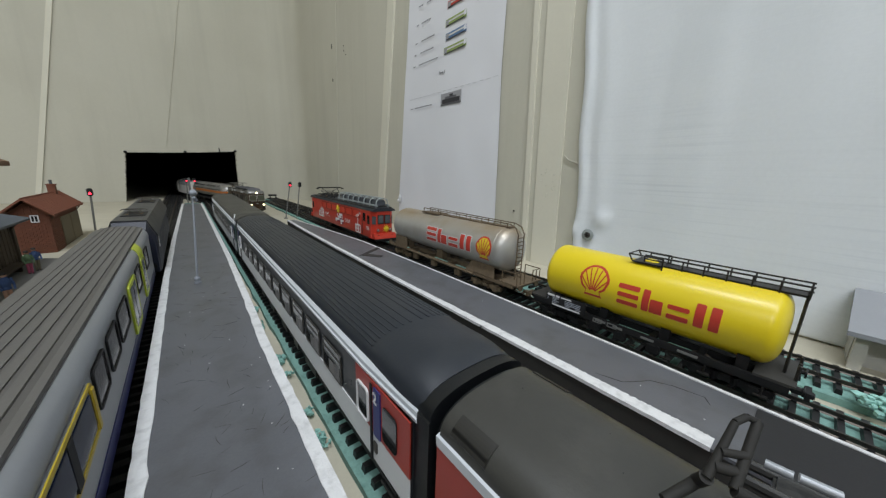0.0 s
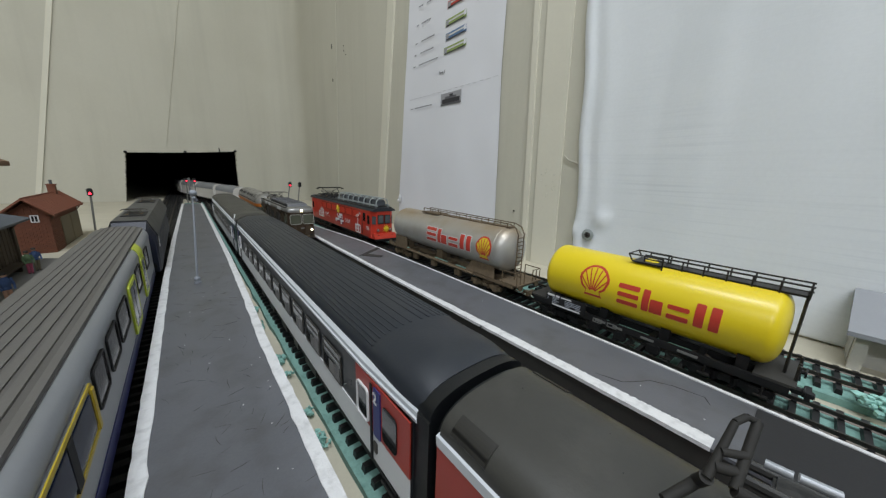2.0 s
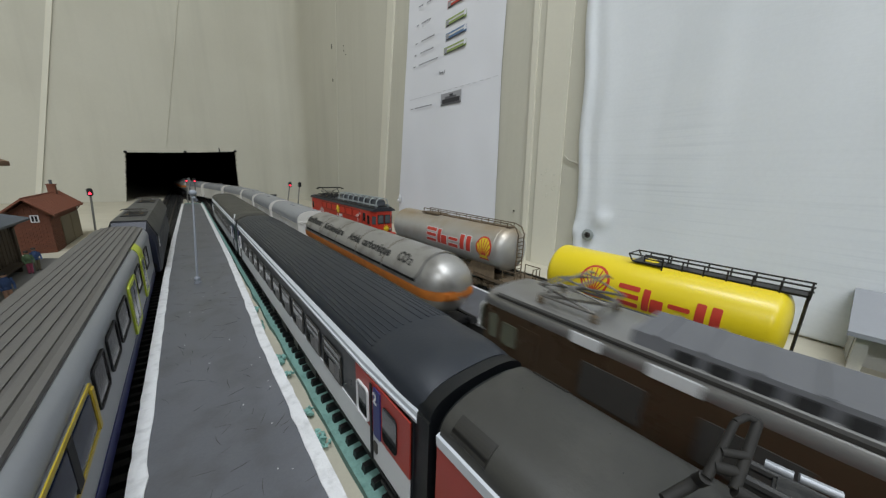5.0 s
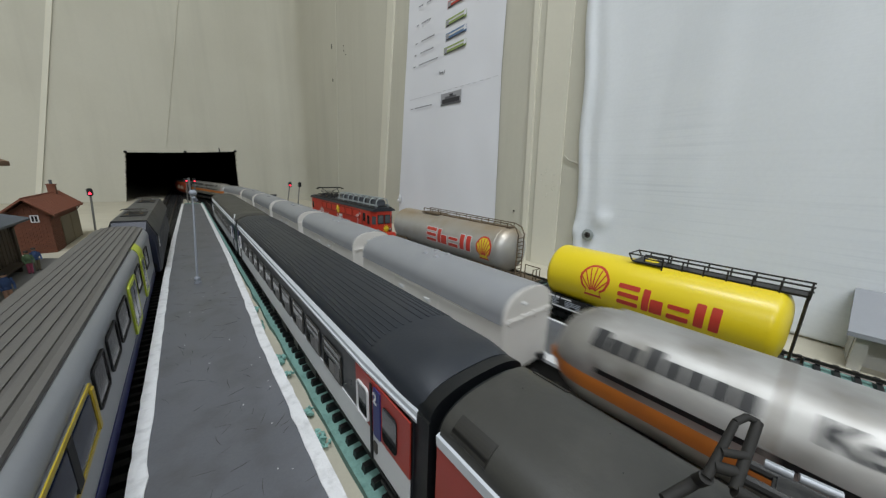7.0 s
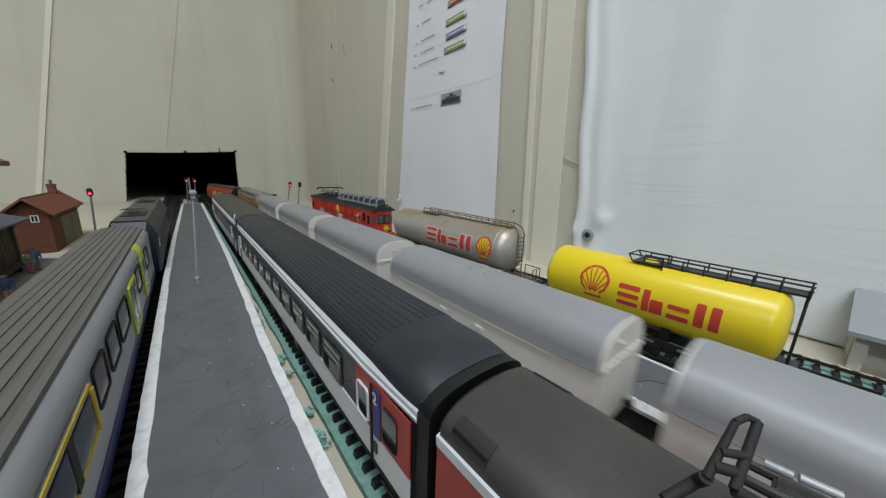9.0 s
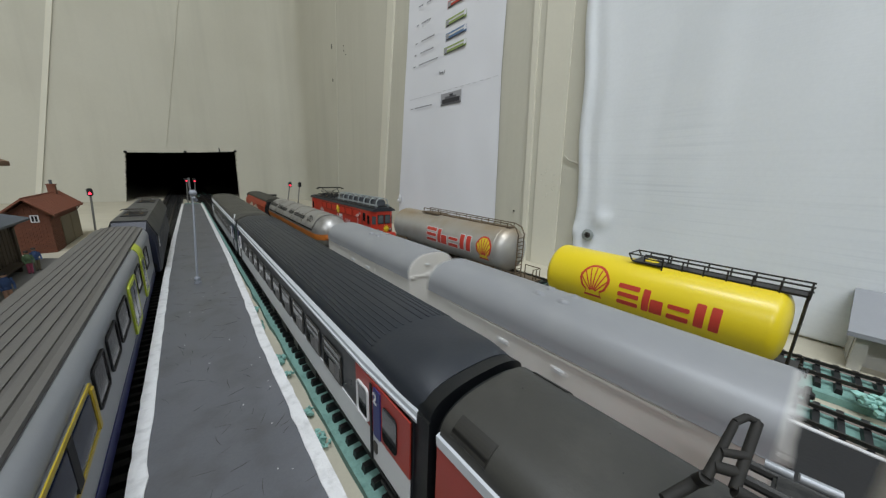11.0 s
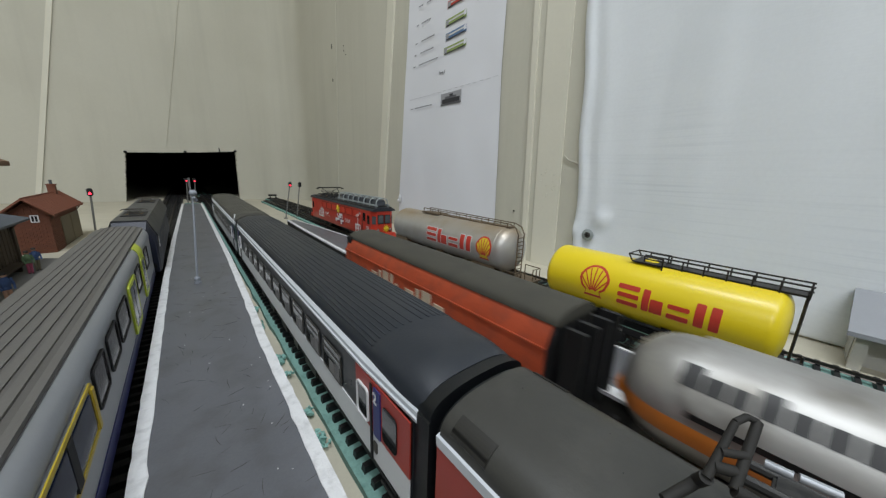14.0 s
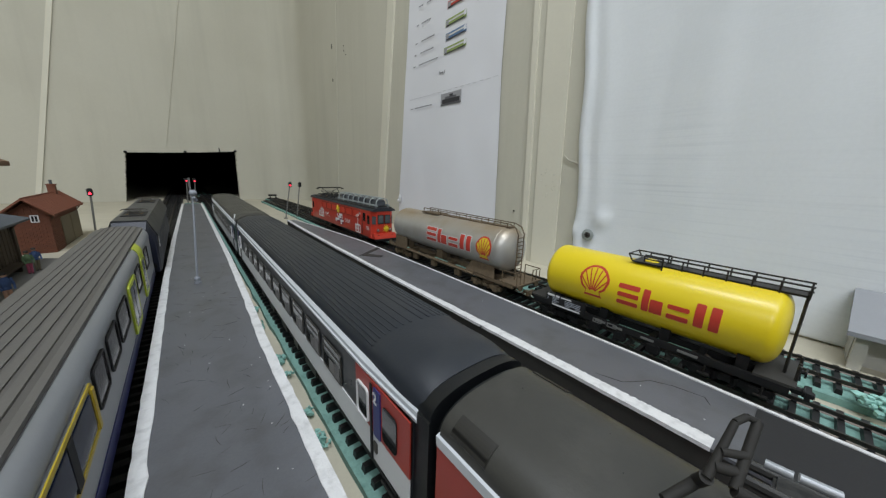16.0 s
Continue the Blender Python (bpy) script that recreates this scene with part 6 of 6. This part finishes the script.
def brown_loco():
    L, w = .168, .0152
    lo = thing("locomotive", "dark brown electric locomotive with silver roof and lit headlights", "locomotive")
    h, z1 = L / 2, .0395
    nose = lambda k: [(-w, k * (h - .012)), (-w * .995, k * (h - .0052)), (-w * .95, k * (h - .0026)), (-w * .80, k * (h - .0012)), (-w * .45, k * (h - .0003)), (0, k * h), (w * .45, k * (h - .0003)), (w * .80, k * (h - .0012)), (w * .95, k * (h - .0026)), (w * .995, k * (h - .0052)), (w, k * (h - .012))]
    ring = nose(-1) + list(reversed(nose(1)))
    part("body", plan(ring, .0070, z1), M_BROWNLOCO, lo)
    bm = bmesh.new()
    rings = []
    for s, z in ((1.0, z1 - .0002), (1.012, z1 + .0012), (.985, z1 + .0030), (.93, z1 + .0045), (.82, z1 + .0055)):
        rings.append([bm.verts.new((x * s, y * (1 - (1 - s) * .18), z)) for x, y in ring])
    n = len(ring)
    for a, b in zip(rings, rings[1:]):
        for i in range(n):
            bm.faces.new((a[i], a[(i + 1) % n], b[(i + 1) % n], b[i]))
    bm.faces.new(rings[-1])
    part("roof", bm, M_LOCOSILVER, lo, "rounded silver roof")
    bx = prism([(-.0120, z1 + .0040), (-.0108, z1 + .0092), (.0108, z1 + .0092), (.0120, z1 + .0040)], -h + .014, .028)
    for v in bx.verts:
        if v.co.y < -h + .02 and v.co.z > z1 + .006:
            v.co.y += .004
    rb = part("roof_box", bx, M_ROOFBOX, lo, "grey roof equipment box")
    for k in range(9):
        y = -.058 + .0100 * k
        part("box_seam", box(-.0109, .0109, y - .0007, y + .0007, z1 + .0091, z1 + .0097), M_ROOFBOX, rb)
    for sx in (-1, 1):
        for k in range(12):
            y = -.062 + .0070 * k
            lv = box(-.0006, .0006, y - .0025, y + .0025, z1 + .0050, z1 + .0080)
            for v in lv.verts:
                v.co.x += sx * (.0122 - (v.co.z - z1 - .004) / .0052 * .0012)
            part("louvre", lv, M_BLACKPLAST, rb)
        part("roof_walk", box(sx * .0140 - .0010, sx * .0140 + .0010, -h + .012, h - .008, z1 + .0042, z1 + .0052), M_DARKSIDE, lo)
        for y0, y1 in ((-.050, -.030), (.010, .022), (.034, .044)):
            pl = box(sx * .0150 - .0004, sx * .0150 + .0004, y0, y1, z1 - .0006, z1 + .0032, .0002)
            part("roof_window", pl, M_WHITE, lo, "pale roof side panel")
        for k in (-1, 1):
            side_rect("cab_door_window", lo, sx, w - .0001, k * (h - .016) - .0035, k * (h - .016) + .0035, .0255, .0345, M_GLASSLIT, .0004)
            side_rect("cab_door", lo, sx, w - .0002, k * (h - .0245) - .004, k * (h - .0245) + .004, .010, .036, M_BROWNLOCO, .0004, .0006)
        for y in (-.032, .0, .030):
            side_rect("side_grille", lo, sx, w - .0001, y - .009, y + .009, .0225, .0345, M_DARKSIDE, .0004, .0008)
    for k in (-1, 1):
        for sx in (-1, 1):
            fr = ring_plate(-.0065, .0065, -.0060, .0060, .0005, .0009, .0020)
            gl = plate(rounded(-.0060, .0060, -.0055, .0055, .0016, 3), .0004)
            for b, nm, mm in ((fr, "window_frame", M_BRIGHTFRAME), (gl, "windscreen", M_GLASSLIT)):
                bmesh.ops.rotate(b, verts=b.verts, matrix=Matrix.Rotation(radians((90 if k < 0 else -90) + sx * k * 4), 3, "Z"))
                shift(b, sx * .0072, k * (h - .0001), .0312)
                part(nm, b, mm, lo)
            sw = plate(rounded(-.0022, .0022, -.0050, .0050, .0008, 3), .0006)
            bmesh.ops.rotate(sw, verts=sw.verts, matrix=Matrix.Rotation(radians((90 if k < 0 else -90) + sx * k * 80), 3, "Z"))
            shift(sw, sx * (w + .0001), k * (h - .0085), .0312)
            part("corner_windscreen", sw, M_GLASSLIT, lo)
            part("headlight_rim", ball((sx * .0108, k * (h - .0008), .0180), .0021, None, 1, .6, 1), M_LOCOSILVER, lo)
            part("headlight", ball((sx * .0108, k * (h + .0004), .0180), .0013, None, 1, .6, 1), M_LAMPWARM if k < 0 else M_GLASS, lo, "glowing warm headlight" if k < 0 else "dark lamp")
        part("top_headlight", ball((0, k * (h + .0000), z1 + .0020), .0016), M_LAMPWARM if k < 0 else M_GLASS, lo, "glowing warm headlight" if k < 0 else "dark lamp")
        part("front_step", box(-.0125, .0125, k * h - .0030, k * h + .0025, .0095, .0108, .0004), M_RUST, lo)
        part("number_bars", box(-.002, .002, k * h - .0005, k * h + .0005, .0195, .0212), M_SIGNALMAST, lo)
        coupler(lo, k * (h - .001), k)
        bogie(lo, k * .046, base=.032, wheel=.0065)
    pantograph(lo, .050, z1 + .0085, 1.0, M_PANTO, .001)
    return lo


TRAIN.append((brown_loco(), .672 + .084))


def gas_tank():
    t = thing("tank_wagon", "sooty silver gas tank wagon with an orange belt", "tank wagon", "moving goods wagons")
    h, r, zc = .1130, .0166, .0310
    prof = tank_profile(h, r, .0155, 10)
    part("tank", turned(prof, zc, 56), M_TANKGAS, t)
    bm = bmesh.new()
    rings = []
    for y, q in prof:
        if q < 1e-6:
            continue
        for sgn in (1, ):
            rings.append((y, q))
    hz = .0027
    for sx in (-1, 1):
        rows = []
        for y, q in rings:
            row = []
            for i in range(5):
                zz = -.0048 + 2 * hz * i / 4
                x = math.sqrt(max(0, (q + .00035) ** 2 - zz * zz))
                row.append(bm.verts.new((sx * x, y - (.0002 if y < 0 else -.0002), zc + zz)))
            rows.append(row)
        for a, b in zip(rows, rows[1:]):
            for i in range(4):
                bm.faces.new((a[i], a[i + 1], b[i + 1], b[i]))
    part("belt", bm, M_ORANGE, t, "orange belt round the tank")
    for k in (-1, 1):
        part("belt_end", box(-.0095, .0095, k * (h - .0022) - .0022, k * (h - .0022) + .0022, zc - .0040, zc + .0002, .0008), M_ORANGE, t)
    # sun shield in five bent plates with rounded corners at both ends
    for i in range(5):
        ya, yb = -.0960 + .0385 * i, -.0960 + .0385 * (i + 1) - .0005
        bm, rows = bmesh.new(), []
        for k in range(41):
            a = radians(14 + 152 * k / 40)
            fall = max(0, 1 - min(k, 40 - k) / 4)
            y0 = ya + (.0034 * fall ** 2 if i == 0 else 0)
            y1 = yb - (.0034 * fall ** 2 if i == 4 else 0)
            rows.append([bm.verts.new((q * math.cos(a), y, zc + q * math.sin(a))) for q in (r + .0004, r + .0010) for y in (y0, y1)])
        for p, q in zip(rows, rows[1:]):
            for c in ((0, 1), (1, 3), (3, 2), (2, 0)):
                bm.faces.new((p[c[0]], p[c[1]], q[c[1]], q[c[0]]))
        bm.faces.new([rows[0][c] for c in (0, 1, 3, 2)])
        bm.faces.new([rows[-1][c] for c in (0, 2, 3, 1)])
        part("sun_shield", bm, M_TANKGAS, t, "sooty bent shield plate")
    for i in range(1, 5):
        y = -.0960 + .0385 * i
        sj = [(q * math.cos(a), zc + q * math.sin(a)) for q, turn in ((r + .00085, 1), (r + .00115, -1)) for a in [radians(16 + 148 * k / 30) for k in (range(31) if turn > 0 else range(30, -1, -1))]]
        part("shield_joint", prism(sj, y - .0007, y + .0003), M_JOINT, t, "brown stained plate joint")
    for sx in (-1, 1):
        for y in (-.0755, -.0375, .0005, .0385, .0765):
            ln = box(-.0004, .0006, y - .0178, y + .0178, -.0008, .0005)
            a = radians(11.6)
            shift(ln, sx * (r + .0002) * math.cos(a), 0, zc + (r + .0002) * math.sin(a))
            part("dark_rail", ln, M_BLACKPLAST, t)
    # words along the upper flank; the maker's name stays plain bars
    for i, wd in enumerate((.0043, .0041, .0036, .0041, .0041, .0041, .0041, .0040)):
        part("print_bar", wrapped(shift(plate(rounded(0, wd, 0, .0044 if i not in (0, 3) else .0062, .0004, 2), .00012), 0, .0974 - .0047 * i, 0), zc, r + .0011, radians(33)), M_PRINTBLK, t, "plain dark printed bar")
    for text, y, length, size in (("Kohlensäure", .0521, .0425, .0080), ("Acide", -.0020, .0192, .0080), ("carbonique", -.0248, .0385, .0080), ("CO", -.0720, .0108, .0090), ("2", -.0836, .0036, .0054)):
        bm = letters(text, size)
        ys = [v.co.y for v in bm.verts]
        k = length / (max(ys) - min(ys))
        bmesh.ops.scale(bm, verts=bm.verts, vec=(1, k, 1))
        part("lettering", wrapped(shift(bm, 0, y, 0), zc, r + .0011, radians(33)), M_PRINTBLK, t, "dark lettering on the tank", smooth=0)
    fr = box(-.0120, .0120, -.108, .108, .0080, .0110)
    for y in (-.08, .08):
        box(-.0125, .0125, y - .006, y + .006, .0105, .0185, bm=fr)
    for sx in (-1, 1):
        box(sx * .0135 - .0010, sx * .0135 + .0010, -.113, .113, .0080, .0115, bm=fr)
    part("underframe", fr, M_BLACKPLAST, t)
    for k in (-1, 1):
        bogie(t, k * .082, base=.021)
        coupler(t, k * .110, k)
    return t


GT = gas_tank()
TRAIN.append((GT, .861 + .1200))


def white_van():
    t = thing("covered_wagon", "warm white covered wagon with a rounded grey roof", "goods wagon", "moving goods wagons")
    h, w, z1 = .0625, .0160, .0335
    part("body", prism([(-w, .0095), (-w, z1), (w, z1), (w, .0095)], -h, h), M_VANWHITE, t)
    for k in (-1, 1):
        out = [(-w, z1 - .001)] + list(reversed(arc_roof(w + .0002, z1, .0461, 24))) + [(w, z1 - .001)]
        y0, y1 = sorted((k * (h - .003), k * h))
        part("gable", prism(out, y0, y1), M_VANWHITE, t, "rounded white end wall")
        rbm = bmesh.new()
        y0, y1 = sorted((k * h, k * (h + .0006)))
        box(-w * .97, w * .97, y0, y1, z1 - .0003, z1 + .0009, bm=rbm)
        for x in (-.0125, -.004, .004, .0125):
            box(x - .0011, x + .0011, y0, y1, z1 - .0012, z1 + .0014, bm=rbm)
        part("end_rib", rbm, M_VANWHITE, t)
        lk = box(-.0052, -.0030, *sorted((k * h, k * (h + .0008))), .0395, .0403)
        part("end_bracket", lk, M_WHITE, t)
        coupler(t, k * (h - .001), k)
        part("brake_plate", box(-.009, -.003, min(k * h, k * (h + .006)), max(k * h, k * (h + .006)), .0085, .0095), M_VANWHITE, t)
    part("roof", prism([(w + .0008, z1 - .0004)] + arc_roof(w + .0006, z1 + .0002, .0465, 20) + [(-w - .0008, z1 - .0004)], -h + .0009, h - .0009), M_VANROOF, t)
    vt = bmesh.new()
    for x, y in ((-.004, -.004), (.004, -.004), (-.004, .006), (.004, .006)):
        ball((x, y, .0460), .0019, vt, 1, 1, .8, 10)
    part("roof_vents", vt, M_VANROOF, t)
    for sx in (-1, 1):
        for y in (-.0215, .0215):
            part("door_seam", box(sx * w - .0003, sx * w + .0003, y - .0003, y + .0003, .011, z1 - .002), M_VANWHITE, t)
        part("door_rail", box(sx * w - .0006, sx * w + .0006, -.045, .045, z1 - .0022, z1 - .0012), M_VANWHITE, t)
        for y in (-.012, .012):
            lv = box(sx * w - .0008, sx * w + .0008, y - .0022, y + .0022, .0262, .0280, .0003)
            part("vent_flap", lv, M_WHITE, t, "small white vent flap")
        part("sole_bar", box(sx * .0145 - .001, sx * .0145 + .001, -h, h, .0070, .0096), M_BLACKPLAST, t)
    for k in (-1, 1):
        ax = bmesh.new()
        for sx in (-1, 1):
            box(sx * .0125 - .0016, sx * .0125 + .0016, k * .040 - .006, k * .040 + .006, .003, .0075, bm=ax)
        axp = part("axle_box", ax, M_BLACKPLAST, t)
        for sx in (-1, 1):
            wh = turned([(-.0012, 0), (-.0012, .0056), (.001, .0056), (.0012, .006), (.0016, .006), (.0016, 0)], 0, 18)
            bmesh.ops.rotate(wh, verts=wh.verts, matrix=Matrix.Rotation(radians(90 * sx), 3, "Z"))
            part("wheel", shift(wh, sx * .0078, k * .040, .0056), M_RAIL, axp)
    return t


VAN = white_van()
TRAIN.append((VAN, 1.1110 + .0625))
for i in range(1, 6):
    TRAIN.append((copy_thing(VAN, pose(0, 0, 0)), 1.1110 + .0625 + .1418 * i))
TRAIN.append((copy_thing(GT, pose(0, 0, 0)), 1.9690 + .1130))


def hopper():
    t = thing("hopper_wagon", "weathered orange red hopper wagon with a sooty roof", "goods wagon", "moving goods wagons")
    h, zt = .0900, .0395
    sec = [(-.0125, .0100), (-.0163, .0180), (-.0163, .0325), (-.0120, .0410), (.0120, .0410), (.0163, .0325), (.0163, .0180), (.0125, .0100)]
    part("body", prism(sec, -h + .006, h - .001), M_HOPPER, t)
    part("roof", prism(arc_roof(.0130, .0405, .0456, 16), -h + .004, h), M_HOPPERROOF, t, "sooty olive roof")
    for sx in (-1, 1):
        part("edge_rib", box(sx * .0164 - .0004, sx * .0164 + .0004, -h + .006, h - .001, .0318, .0328), M_HOPPER, t)
        part("sole_bar", box(sx * .0140 - .001, sx * .0140 + .001, -h, h, .0070, .0100), M_BLACKPLAST, t)
        # plain beige printed bars of the two words
        pb = bmesh.new()
        y = .045
        for wd, hg in ((.0066, .0066), (.0026, .0092), (.0066, .0104), (.0030, .0104), (.0026, .0060), (0, 0), (.0078, .0068), (.0028, .0096), (.0076, .0104), (.0078, .0068)):
            if wd:
                box(sx * .0165 - .0003, sx * .0165 + .0003, y - wd, y, .0205, .0205 + hg, bm=pb)
                y -= wd + .0026
            else:
                y -= .0060
        part("print_bars", pb, M_BEIGELET, t, "plain beige printed bars")
        q = bmesh.new()
        for i in range(4):
            box(sx * .0165 - .0003, sx * .0165 + .0003, -.066, -.060, .014 + .0026 * i, .0156 + .0026 * i, bm=q)
        part("data_bars", q, M_BEIGELET, t)
    for k in (-1, 1):
        e = bmesh.new()
        prism([(x * .97, z) for x, z in sec], *sorted((k * (h - .006), k * (h - .0045))), e)
        for x in (-.013, -.0045, .0045, .013):
            box(x - .0010, x + .0010, k * h - .006, k * h + .001, .010, .042, bm=e)
        for z in (.018, .026, .034):
            box(-.013, .013, k * h - .0010, k * h + .0010, z - .0006, z + .0006, bm=e)
        part("end_frame", e, M_BLACKPLAST, t, "black end frame with ladder rungs")
        bogie(t, k * .062, base=.021)
        coupler(t, k * h, k)
    part("underframe", box(-.011, .011, -h, h, .0075, .0105), M_BLACKPLAST, t)
    return t


TRAIN.append((hopper(), 2.2040 + .0960))

# ---- pieces of the tracks ----
for tr, way, s0, s1, near in LATER:
    n = int((s1 - s0) / PITCHS)
    rest = bmesh.new()
    for i in range(n):
        s = s0 + (i + .5) * PITCHS
        x, y, a = way(s)
        if near[0] <= s <= near[1]:
            ob = new("sleeper", SLEEPER)
            ob.parent = tr
            ob.matrix_local = pose(x, y, 0, 0, 0, a)
        elif -.45 < s < 1.25:
            c, d = math.cos(radians(a)), math.sin(radians(a))
            vs = []
            for z in (-.0048, -.0022):
                for u, q in ((-.0158, -.0013), (.0158, -.0013), (.0158, .0013), (-.0158, .0013)):
                    vs.append(rest.verts.new((x + u * c - q * d, y + u * d + q * c, z)))
            for f in ((4, 5, 6, 7), (0, 4, 7, 3), (1, 2, 6, 5), (0, 1, 5, 4), (3, 7, 6, 2)):
                rest.faces.new([vs[j] for j in f])
    tagged(part("sleepers", rest, M_SLEEPER, tr, "black plastic sleepers", smooth=0), kind="stuff")

SPEED = .1605


def run(t):
    """Metres that the train has gone by t seconds; it checks for a moment before 7 s."""
    if t <= 6.4:
        return SPEED * t
    if t <= 6.9:
        return SPEED * 6.4 + (SPEED * .5 - .036) * (t - 6.4) / .5
    late = ((14.5, 0), (14.8, .0105), (15.0, .0170), (15.4, .0170), (15.6, .0190), (17, .0190))
    lag = next((a[1] + (b[1] - a[1]) * (t - a[0]) / (b[0] - a[0]) for a, b in zip(late, late[1:]) if a[0] <= t <= b[0]), 0)
    return SPEED * t - .036 - lag


def motions():
    times = sorted({round(.5 * i, 2) for i in range(33)} | {6.2, 6.4, 6.65, 6.9, 7.1, 14.8, 15.2, 15.4, 15.6, 15.8})
    for ob, s in TRAIN:
        rows = []
        for t in times:
            x, y, a = t3(s - run(t))
            rows.append((t, pose(x, y, 0, 0, 0, a)))
        walk(ob, rows)


motions()
